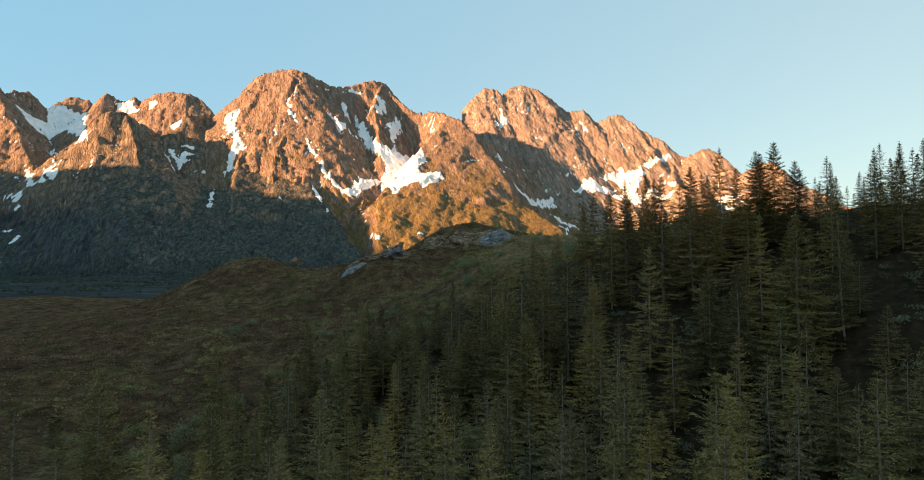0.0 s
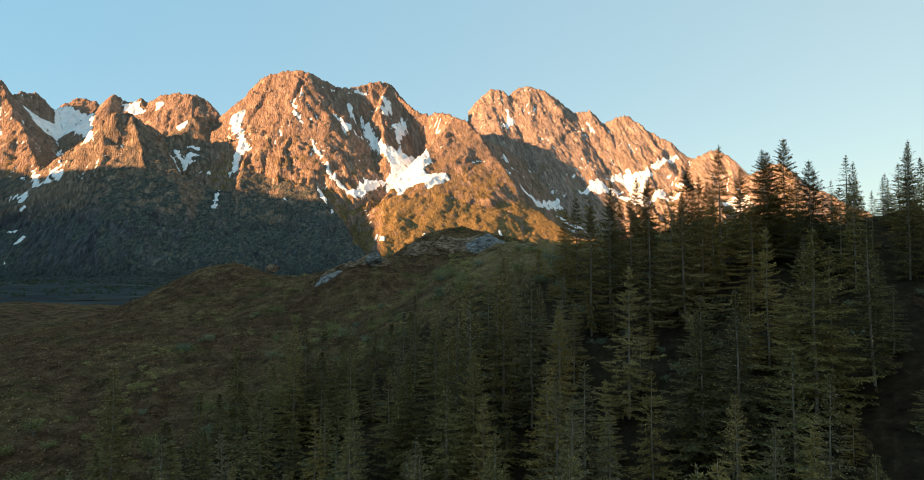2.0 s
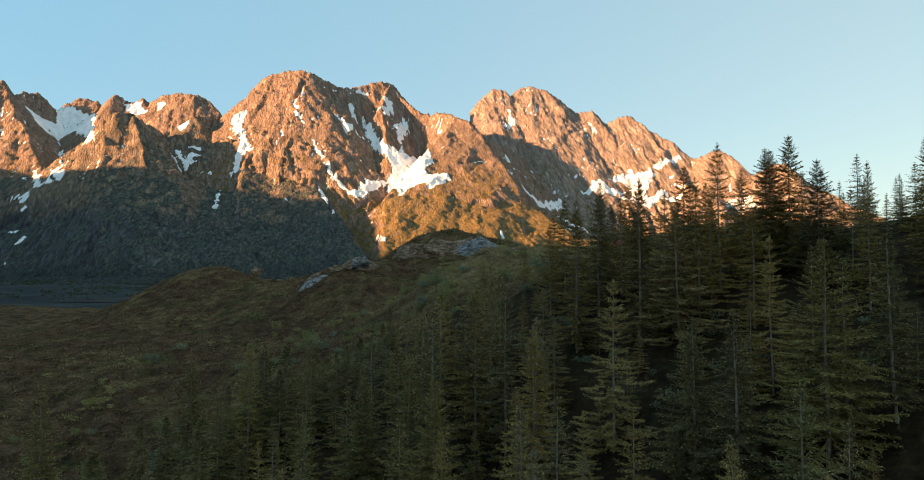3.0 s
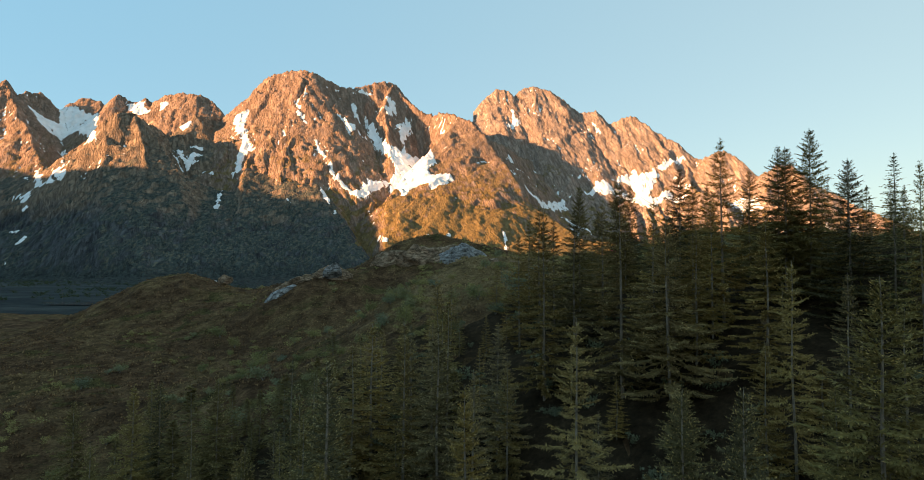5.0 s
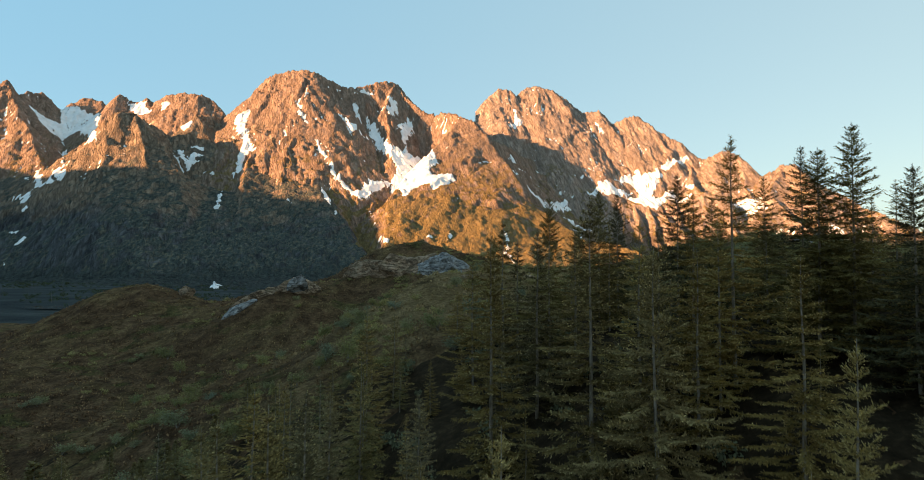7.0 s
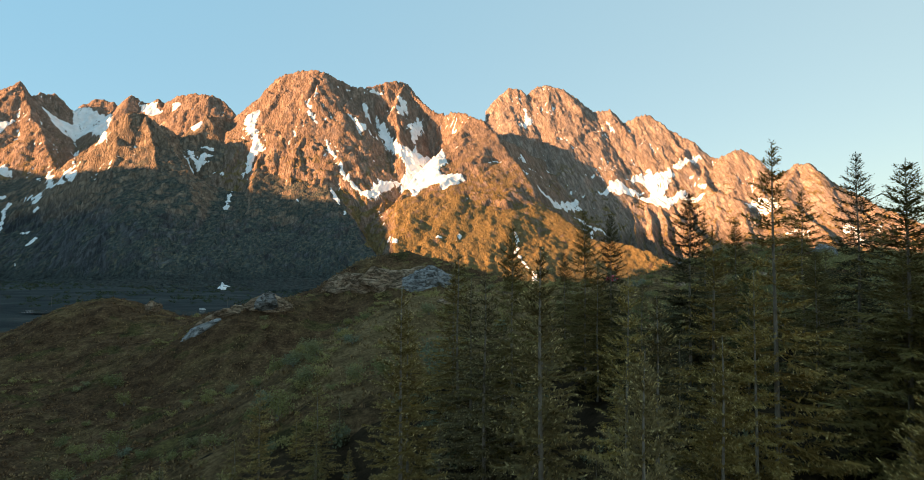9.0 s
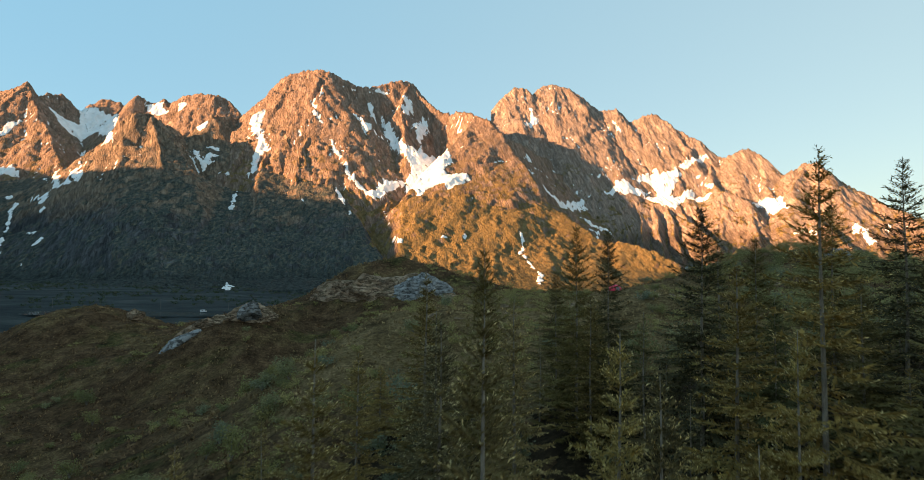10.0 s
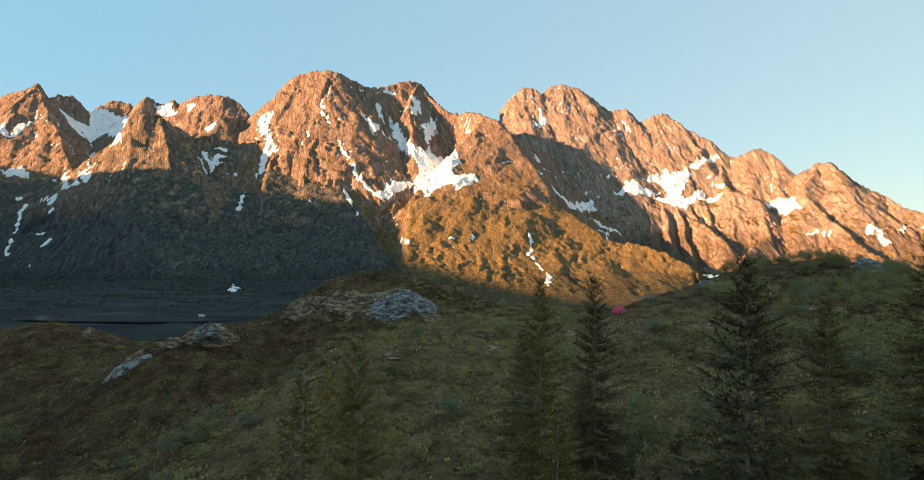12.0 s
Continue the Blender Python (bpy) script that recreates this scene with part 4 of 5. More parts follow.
def spruce_meshes(seed, h, reach, gap, bare, step, fill):
    """Trunk, crown and young shoots of a spruce h high: yearly whorls of boughs with side twigs, weaker boughs between them."""
    rng = np.random.default_rng(seed)
    k = np.linspace(0, 1, 12)
    lean = rng.normal(0, 0.10, 2)
    cx, cy = lean[0] * np.sin(2.5 * k) + 0.05 * np.sin(9 * k), lean[1] * np.sin(2.1 * k)
    trunk_pts = np.stack([cx, cy, k * h], -1)
    trunk = joined("trunk", [tube(trunk_pts, 0.13 * (h / 15) * (1 - k) ** 0.85 + 0.012, 7)])
    pieces, shoots, dead = [], [], []
    fine = gap < 0.25
    z = bare * h
    while z < h - 0.45:
        s = (h - z) / (h * (1 - bare))
        full = rng.integers(5, 8)
        extra = fill if s > 0.12 else 1 + fill // 3
        turn = rng.uniform(0, 6.3)
        level = reach * min(1.0, 1.2 * max(0.0, s - 0.01) ** 0.85) * rng.uniform(0.85, 1.12)
        for b in range(full + extra):
            small = b >= full
            a = turn + b * 6.283 / full + rng.normal(0, 0.22) if not small else rng.uniform(0, 6.3)
            L = (level * rng.uniform(0.72, 1.12) + 0.10) * (rng.uniform(0.4, 0.85) if small else 1.0)
            if rng.random() < 0.08:
                L *= 0.45
            rise = radians(46 - 60 * min(1, s * 2.0) + rng.normal(0, 6))
            z0 = z + (rng.uniform(0.15, 0.85) * step if small else rng.normal(0, 0.05))
            out = np.array([math.cos(a), math.sin(a), 0.0])
            o = np.array([np.interp(z0 / h, k, cx), np.interp(z0 / h, k, cy), z0])
            n = max(3, int(L / gap))
            t = (np.arange(n) + rng.uniform(0.2, 0.8, n)) / n
            bald = min(0.20, max(0.0, 0.5 * (s - 0.3)))
            t = 0.10 + bald + (0.90 - bald) * t ** 0.85
            hook = 0.20 if s > 0.3 else 0.08
            curve = lambda q: o + (out * (L * math.cos(rise)))[None] * q[:, None] + np.array([0, 0, 1.0])[None] * (L * (math.sin(rise) * q + hook * q * q))[:, None]
            p = curve(t)
            along = out * math.cos(rise) + np.array([0, 0, math.sin(rise) + 0.12])
            across = np.array([-out[1], out[0], 0.0])
            tl = ((0.20 + 0.75 * gap) * math.sqrt(L) * (1.15 - 0.8 * t) + 0.07) * rng.uniform(0.65, 1.3, n)
            for sgn in (-1, 1):
                ang = radians(55) * rng.uniform(0.6, 1.25, n)
                w = along[None] * np.cos(ang)[:, None] + sgn * across[None] * np.sin(ang)[:, None] + rng.normal(0, 0.15, (n, 3)) - np.array([0, 0, 0.12])
                pieces.append(sprays(p, w, tl, (0.11 if fine else 0.17) * tl + 0.04 * gap, rng, 0.78))
                if fine:
                    wn_ = w / np.linalg.norm(w, axis=1)[:, None]
                    for cut_at in (0.45, 0.8):
                        mid = p + wn_ * (tl * cut_at)[:, None]
                        pieces.append(sprays(mid, w + rng.normal(0, 0.5, (n, 3)) * np.array([1, 1, 0.6]), tl * 0.48, 0.07 * tl, rng, 0.62))
                if gap < 0.35:
                    wn_ = w / np.linalg.norm(w, axis=1)[:, None]
                    tip = p + wn_ * (tl * 0.85)[:, None]
                    young = rng.random(n) < 0.45
                    if young.any():
                        shoots.append(sprays(tip[young], w[young] + rng.normal(0, 0.3, (young.sum(), 3)) + np.array([0, 0, 0.15]), 0.08 + 0.22 * tl[young], 0.012 + 0.022 * tl[young], rng, 0.4))
            if bald > 0.05 and gap < 0.6:
                m = max(2, int(bald * L / 0.16))
                dead.append(sprays(curve(rng.uniform(0.05, 0.1 + bald, m)), along[None] * 0.4 + rng.normal(0, 0.6, (m, 3)), rng.uniform(0.2, 0.6, m), np.full(m, 0.012 + 0.03 * gap), rng))
            cut = 3 if gap < 0.6 else 1
            q = np.linspace(0.0, 1.0, cut + 1)
            pieces.append(sprays(curve(q[:-1]), np.diff(curve(q), axis=0), np.full(cut, L / cut * 1.15), np.full(cut, 0.022 + 0.012 * L), rng))
            m = max(1, n // 2)
            pieces.append(sprays(curve(rng.uniform(0.1, 0.95, m)), along[None] * 0.5 + rng.normal(0, 0.4, (m, 3)) + np.array([0, 0, 0.1]), 0.7 * rng.choice(tl, m), 0.12 * rng.choice(tl, m) + 0.01, rng))
        z += step * rng.uniform(0.85, 1.2) * (0.55 + 0.48 * min(1.0, 2.5 * s))
    # the leader with its short side shoots
    n = 10 if fine else 4
    zs = rng.uniform(h - 0.9, h - 0.1, n)
    a = rng.uniform(0, 6.3, n)
    pieces.append(sprays(np.stack([np.interp(zs / h, k, cx), np.interp(zs / h, k, cy), zs], -1), np.stack([np.cos(a), np.sin(a), np.full(n, 1.2)], -1), 0.12 + 0.25 * (h - zs), np.full(n, 0.03), rng))
    return trunk, joined("crown", pieces, True), [joined(name, bits, True) if bits else None for name, bits in (("new_growth", shoots), ("dead_wood", dead))]


def spruce(seed, h, reach, gap, bare, step, label, needle=M_NEEDLE, shoot=M_SHOOT, fill=3):
    ob = tagged(new("spruce"), label, "tree", "spruces of the plantation")
    trunk, crown, (shoots, dead) = spruce_meshes(seed, h, reach, gap, bare, step, fill)
    part("trunk", trunk, M_BARK, ob, "pale grey-brown trunk")
    part("crown", crown, needle, ob)
    if shoots:
        tagged(part("new_growth", shoots, shoot, ob, "paler young shoots at the bough tips"), kind="stuff")
    if dead:
        tagged(part("dead_wood", dead, M_DEAD, ob, "dry brown twigs inside the crown"), kind="stuff")
    return ob


def land(x, y):
    return float(ground_height(np.array([float(x)]), np.array([float(y)]))[0])


def stand(x, y, turn, sx, sz, sink=0.15):
    return Matrix.LocRotScale((x, y, land(x, y) - sink), Euler((0, 0, turn)), (sx, sx, sz))


CLOSE = [spruce(s, 15.0, r, 0.08, b, 0.80, lab, M_FRESH, fill=4) for s, r, b, lab in (
    (11, 3.5, 0.06, "tall spruce with olive-green boughs and fresh tips"), (12, 2.9, 0.08, "slender spruce with a long pale leader"), (13, 4.8, 0.05, "wide spruce with long level boughs and pale trunk"))]
CLOSE.append(spruce(14, 15.0, 4.4, 0.095, 0.04, 0.60, "tall dark spruce with dense level boughs", M_NEEDLE, M_FRESH, 5))
CLOSE.append(spruce(15, 15.0, 3.5, 0.08, 0.05, 0.84, "young spruce with pale yellow-green fresh boughs", M_PALE))
FINE = [spruce(s, 15.0, r, 0.155, b, 0.62, lab, fill=5) for s, r, b, lab in (
    (1, 3.0, 0.06, "tall slender spruce with tiered olive-green boughs"), (2, 4.5, 0.04, "broad spruce with dense dark green boughs"),
    (3, 2.6, 0.10, "narrow spruce with a bare lower trunk"), (4, 4.9, 0.05, "wide spruce with long level boughs and pale trunk"))]
PLAIN_ONES = [spruce(s, 14.0, r, 0.28, b, 0.72, lab, m) for s, r, b, lab, m in (
    (5, 2.9, 0.10, "slender plantation spruce with olive-green needles", M_FRESH), (6, 3.6, 0.06, "dark green plantation spruce among others", M_NEEDLE),
    (7, 2.6, 0.12, "thin plantation spruce with a bare pale trunk", M_NEEDLE), (8, 3.3, 0.05, "bushy plantation spruce with low boughs", M_FRESH))]
ROUGH_ONES = [spruce(s, 14.0, r, 0.8, b, 0.62, "plantation spruce in the dense rows") for s, r, b in ((9, 2.6, 0.14), (10, 2.9, 0.10))]

# single spruces that stand out: x, y, height of the tip above datum
TALL_SPRUCES = [
    (41.75, 102.2, 20.1), (56.3, 121.3, 23.3), (42.8, 119.0, 20.0), (56.7, 130.9, 21.6), (39.0, 128.4, 19.2), (36.1, 124.2, 19.2),
    (50.3, 102.2, 21.2), (48.5, 103.5, 19.6), (39.4, 104.3, 16.2), (56, 86, 16.9), (59, 85, 17.6), (62, 85, 18), (50.6, 87, 15.2),
    (49, 113, 15.5), (52.5, 110, 15), (55.5, 114.5, 16.5), (36.7, 69.9, 6.5), (42.1, 70.5, 8.0), (27.9, 108.3, 13.6), (24.9, 130.4, 14.6), (46.9, 127, 19.0), (50.5, 95.7, 17.0)]
NEAR_SPRUCES = [
    (24.0, 82.0, 3.6), (11.4, 90.5, 2.6), (6.1, 87.1, -0.4), (0.6, 84.9, -6.2), (39.6, 72.1, 5.0), (17.1, 83.3, -0.2),
    (-15.5, 104.9, -5.0), (33.5, 92.3, 11.4), (11.2, 99.9, 1.6), (31.4, 109.8, 14.6), (29.8, 116.1, 17.3), (34.4, 100.3, 13.9), (34.9, 97.9, 12.9),
    (45.9, 116.1, 14.4), (22.6, 116.5, 11.1), (25.7, 123.5, 15.8), (35.6, 134.6, 16.0), (40.0, 140.3, 12.5), (14.4, 87.1, 2.6), (7.3, 81.1, 0.6),
    (29.8, 68.9, 1.3), (27.9, 71.9, 0.6), (30.3, 95.9, 14.8), (16.6, 80.7, -0.7), (40.5, 90.0, 11.0), (24.1, 102.4, 13.3)]
ROW_SPRUCES = [
    (-18.4, 97.7, -9.5), (-25.6, 106.7, -7.4), (-7.2, 93.3, -6.4), (5.1, 83.7, -3.6), (7.8, 77.6, -4.9), (3.9, 58.7, -9.4), (20.0, 74.7, -7.1),
    (19.4, 62.7, -13.3), (21.3, 51.8, -7.8), (30.9, 59.5, -7.2), (30.2, 51.7, -7.5), (0.3, 85.1, -6.9), (3.6, 88.6, -3.1), (-9.5, 105.0, -4.6), (-20.6, 112.6, -6.2),
    (41.4, 84.0, 0.6), (32.6, 75.5, -0.3), (31.0, 81.7, -1.3), (27.3, 72.3, -7.0), (47.5, 78.7, 4.8), (46.0, 74.0, 1.6), (36.0, 80.6, 2.3), (13.2, 97.5, 1.9),
    (19.8, 91.4, -0.5), (37.3, 74.9, 0.8), (32.6, 86.5, -2.0), (19.2, 96.5, 2.0), (12.8, 114.7, 6.0), (20.4, 135.3, 7.6), (36.9, 96.1, 11.5), (39.9, 100.2, 14.0),
    (27.0, 118.0, 13.4), (36.5, 121.0, 14.4), (39.4, 119.0, 13.4), (48.3, 124.3, 18.4), (42.8, 83.1, 6.7), (37.7, 80.3, 7.5)]
EDGE_SPRUCES = [(-31.3, 55.5, -8.1), (-27.9, 40.5, -8.5), (-34.5, 90.5, -8.3), (-22.3, 45.7, -12.0), (-19.1, 70.8, -11.5), (-15.9, 100.3, -4.5), (-20.4, 52.6, -10.6)]
WIDE = ((33.5, 92.3), (50.3, 102.2), (48.5, 103.5))
DENSE = ((42.8, 119.0), (48.3, 124.3), (39.0, 128.4), (36.1, 124.2), (29.8, 116.1), (49, 113), (40.0, 140.3), (35.6, 134.6))
PALE = ((37.7, 80.3), (24.0, 82.0), (34.4, 100.3), (39.9, 100.2), (21.3, 51.8), (30.9, 59.5), (19.4, 62.7), (20.0, 74.7))
SLIM = ((56, 86), (59, 85), (62, 85), (50.6, 87))
rng = random.Random(4)
placed = []
for k, (x, y, tip) in enumerate(TALL_SPRUCES + NEAR_SPRUCES + ROW_SPRUCES + EDGE_SPRUCES):
    h = tip - land(x, y)
    placed.append((x, y))
    kind = 3 if (x, y) in WIDE else 1 if k < 8 else 0 if (x, y) in SLIM else k % 3
    kin = FINE[kind]
    if 10 < x < 44 and y > 75 and (k >= 8 or k == 0):
        kin = CLOSE[2 if (x, y) in WIDE else k % 2]
    elif math.hypot(x - 38, y - 102) < 19 and (x, y) not in SLIM:
        kin = CLOSE[3]
    if (x, y) in PALE:
        kin = CLOSE[4]
    thin = (x, y) in SLIM or (x, y) in PALE and x > 35
    if (x, y) in DENSE:
        kin, thin = CLOSE[3], x < 40
    copy_thing(kin, stand(x, y, rng.uniform(0, 6.3), max(0.6, h / 15) * rng.uniform(0.9, 1.1) * (0.78 if thin else 1.0), h / 15))

seats = []
for i in range(43):
    for j in range(34):
        x, y = -40 + i * 3.85 + rng.uniform(-1.4, 1.4), 22 + j * 3.75 + rng.uniform(-1.4, 1.4)
        if inside_by(np.array([x]), np.array([y]), STAND)[0] < 0 or rng.random() < 0.20:
            continue
        if any((x - a) ** 2 + (y - b) ** 2 < 10.5 for a, b in placed):
            continue
        placed.append((x, y))
        seats.append((abs((x - 8) * 0.92 - (y - 45) * 0.38), x, y))
seats.sort()
far_pieces = []
for n, (d, x, y) in enumerate(seats):
    edge = float(inside_by(np.array([x]), np.array([y]), STAND)[0])
    h = rng.choice((rng.uniform(5, 9), rng.uniform(9, 12), rng.uniform(11, 14.5))) * (0.72 + 0.28 * min(1.0, edge / 14)) * (0.8 if y > 110 and x < 45 else 1.0)
    if 16 < x < 52 and y > 72:
        h = rng.uniform(4.0, 7.5)
        if rng.random() < 0.3:
            continue
    if x > 42 and y < 85 and rng.random() < 0.2 or x > 30 and y < 72 and rng.random() < 0.25:
        continue
    if x > 30 and y < 72:
        h *= 0.85
    if x > 55:
        h *= 0.75 if y < 75 else 0.87
    turn, wide = rng.uniform(0, 6.3), rng.uniform(0.8, 1.2)
    src = PLAIN_ONES[rng.randrange(4)]
    if n < 245:
        copy_thing(src, stand(x, y, turn, wide * h / 14, h / 14))
    else:
        far_pieces.append((ROUGH_ONES[n % 2], stand(x, y, turn, wide * h / 14, h / 14)))


def joined_copies(name, pieces, which):
    """One mesh of many copies of a part, each at its pose."""
    out, cache = [], {}
    for src, m in pieces:
        me = [c.data for c in src.children if c.name.startswith(which)][0]
        if me.name not in cache:
            v = np.empty(len(me.vertices) * 3, np.float32)
            me.vertices.foreach_get("co", v)
            q = np.empty(len(me.loops), np.int32)
            me.loops.foreach_get("vertex_index", q)
            cache[me.name] = (v.reshape(-1, 3), q.reshape(-1, 4))
        v, q = cache[me.name]
        mm = np.array(m)
        out.append((v @ mm[:3, :3].T + mm[:3, 3], q))
    return joined(name, out, which == "crown")


if far_pieces:
    rest = tagged(new("spruce_stand"), "dense rows of plantation spruces at the flank", "trees", "", "stuff")
    part("crown", joined_copies("crown", far_pieces, "crown"), M_NEEDLE, rest)
    part("trunk", joined_copies("trunk", far_pieces, "trunk"), M_BARK, rest)
for ob in CLOSE + FINE + PLAIN_ONES + ROUGH_ONES:
    for c in ob.children:
        bpy.data.objects.remove(c)
    bpy.data.objects.remove(ob)


def shrub_meshes(seed, h, reach, leaf, count):
    """Stems and leaves of a bush."""
    rng = np.random.default_rng(seed)
    stems, ends = [], []
    for k in range(4):
        a, r = rng.uniform(0, 6.3), reach * rng.uniform(0.25, 0.9)
        t = np.linspace(0, 1, 5)
        top = h * rng.uniform(0.6, 1.0)
        p = np.stack([r * math.cos(a) * t ** 1.3, r * math.sin(a) * t ** 1.3, top * t ** 0.9], -1) + rng.normal(0, 0.03, (5, 3))
        p[0, 2] = -0.1
        stems.append(tube(p, 0.03 * (1 - 0.8 * t) + 0.006, 5))
        for q in range(7):
            ends.append(p[2] + (p[4] - p[2]) * rng.random() + rng.normal(0, 0.10 * h, 3))
    ends = np.array(ends)
    c = ends[rng.integers(0, len(ends), count)] + rng.normal(0, 1, (count, 3)) * np.array([0.17 * reach, 0.17 * reach, 0.12 * h])
    c[:, 2] = np.abs(c[:, 2])
    w = rng.normal(0, 1, (count, 3)) + np.array([0, 0, 0.5])
    L = leaf * rng.uniform(0.6, 1.4, count)
    return [joined("stem", [s]) for s in stems], joined("foliage", [sprays(c, w, L, 0.36 * L, rng)], True)


def shrub(seed, h, reach, leaf, count, label):
    ob = tagged(new("birch_bush"), label, "bush", "birch and willow bushes")
    stems, crown = shrub_meshes(seed, h, reach, leaf, count)
    for s in stems:
        part("stem", s, M_STEM, ob, "thin pale stem")
    part("foliage", crown, M_LEAF, ob)
    return ob


BUSHES = [shrub(s, h, r, l, n, lab) for s, h, r, l, n, lab in (
    (31, 1.6, 1.3, 0.17, 640, "low round birch bush with small green leaves"), (32, 2.6, 1.7, 0.20, 820, "leafy willow bush with grey-green leaves"),
    (33, 1.1, 1.3, 0.16, 520, "low spreading willow bush on the heath"), (34, 3.6, 1.8, 0.20, 950, "young birch with an airy green crown"))]


def sight_to_tent(x, y):
    """The camera's line of sight to the tent, kept clear of bushes."""
    along = (x - 45) * 0.096 + (y - 158) * 0.995
    return 0 < along < 80 and abs((x - 45) * 0.995 - (y - 158) * 0.176) < 4.5


spots = []
while len(spots) < 295:
    x, y = rng.uniform(-60, 95), rng.uniform(40, 215)
    ins = float(inside_by(np.array([x]), np.array([y]), STAND)[0])
    if ins > 2 and (x > 40 or rng.random() < 0.92):
        continue
    wet = float(vnoise(x / 17, y / 17, 91)) + 0.55 * (x > 45) + 0.25 * (ins > -30) - 0.35 * (x < -25 and y > 120)
    if 8 < x < 72 and 148 < y < 225 and rng.random() < 0.7:
        continue
    if wet + rng.uniform(-0.3, 0.3) < 0.0 or sight_to_tent(x, y) or y < 110 and x > -10 and ins < 0:
        continue
    spots.append((x, y))
    pick = BUSHES[rng.choice((0, 0, 1, 2, 2, 3) if x > 10 or ins > -8 else (0, 2, 2, 2, 1))]
    sc = rng.uniform(0.7, 1.25)
    copy_thing(pick, stand(x, y, rng.uniform(0, 6.3), sc, sc * rng.uniform(0.8, 1.15), 0.05))


def dwarf(seed, h, reach, leaf, count):
    """Foliage of a low clump."""
    ob = new("clump")
    part("foliage", shrub_meshes(seed, h, reach, leaf, count)[1], M_LEAF, ob)
    return ob


LOW = [dwarf(41, 0.7, 1.1, 0.18, 110), dwarf(42, 1.1, 1.2, 0.20, 140), dwarf(43, 0.5, 1.2, 0.16, 110)]
low = []
while len(low) < 1350:
    x, y = rng.uniform(-75, 100), rng.uniform(100, 245)
    if 8 < x < 72 and 148 < y < 225 and rng.random() < 0.5:
        continue
    if sight_to_tent(x, y) or inside_by(np.array([x]), np.array([y]), STAND)[0] > -1 or float(vnoise(x / 15, y / 15, 95)) + 0.25 * (x > 5) - 0.6 * (x < 0) + rng.uniform(-0.35, 0.35) < 0.0:
        continue
    sc = rng.uniform(0.6, 1.3)
    low.append((LOW[rng.randrange(3)], stand(x, y, rng.uniform(0, 6.3), sc, sc, 0.08)))
me = joined_copies("willow_scrub", low, "foliage")
me.materials.append(M_LEAF)
tagged(new("willow_scrub", me), "low willow and dwarf birch scrub on the heath", "scrub", "", "stuff")

# ferns and saplings between the spruces
under = []
while len(under) < 380:
    x, y = rng.uniform(-38, 95), rng.uniform(25, 136)
    if inside_by(np.array([x]), np.array([y]), STAND)[0] < 0 or x > 44 and y > 90:
        continue
    sc = rng.uniform(0.5, 1.5)
    under.append((LOW[rng.randrange(3)], stand(x, y, rng.uniform(0, 6.3), sc, sc * 1.2, 0.08)))
me = joined_copies("undergrowth", under, "foliage")
me.materials.append(M_LEAF)
tagged(new("undergrowth", me), "low undergrowth between the plantation spruces", "undergrowth", "", "stuff")

# birch woods on the valley floor and along the foot of the mountains
FARTREE = dwarf(44, 5.0, 1.9, 1.3, 26)
woods = []
while len(woods) < 2200:
    x, y = rng.uniform(-1500, 900), rng.uniform(640, 1900)
    if float(vnoise(x / 130, y / 130, 96)) + 0.35 * (y > 1300) + rng.uniform(-0.3, 0.3) < 0.15 or abs(x) > 0.85 * y:
        continue
    sc = rng.uniform(0.7, 1.4)
    woods.append((FARTREE, stand(x, y, rng.uniform(0, 6.3), sc * 1.3, sc)))
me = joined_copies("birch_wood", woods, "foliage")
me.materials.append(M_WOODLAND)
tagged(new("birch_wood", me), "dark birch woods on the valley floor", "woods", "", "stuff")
for ob in LOW + [FARTREE]:
    for c in ob.children:
        bpy.data.objects.remove(c)
    bpy.data.objects.remove(ob)

# birch scrub that covers the hill to the east
scrub = []
while len(scrub) < 380:
    x, y = rng.uniform(55, 240), rng.uniform(150, 330)
    if float(vnoise(x / 30, y / 30, 17)) + rng.uniform(-0.5, 0.5) < -0.05 or land(x, y) < 8 or x - 34 < 0.33 * (y - 96):
        continue
    sc = rng.uniform(0.9, 1.7)
    scrub.append((BUSHES[rng.choice((0, 1, 1, 3))], stand(x, y, rng.uniform(0, 6.3), sc * 1.25, sc * 0.9)))
wood = tagged(new("birch_scrub"), "birch and willow scrub covering the hill", "bushes", "", "stuff")
part("foliage", joined_copies("foliage", scrub, "foliage"), M_LEAF, wood)
for ob in BUSHES:
    for c in ob.children:
        bpy.data.objects.remove(c)
    bpy.data.objects.remove(ob)

# heather, crowberry and grass tufts of the open ground
gen = np.random.default_rng(8)
tx, ty = gen.uniform(-130, 130, 26000), gen.uniform(95, 265, 26000)
open_ground = inside_by(tx, ty, STAND) < -1
tx, ty = tx[open_ground], ty[open_ground]
tz = ground_height(tx, ty)
blades = []
for k in range(4):
    n = len(tx)
    base = np.stack([tx + gen.normal(0, 0.22, n), ty + gen.normal(0, 0.22, n), tz - 0.03], -1)
    L = gen.uniform(0.18, 0.55, n)
    blades.append(sprays(base, gen.normal(0, 0.55, (n, 3)) + np.array([0, 0, 1.0]), L, 0.28 * L, gen))
me = joined("heather", blades, True)
me.materials.append(M_TUFT)
tagged(new("heather", me), "brown and green heather and crowberry tufts", "heather", "", "stuff")

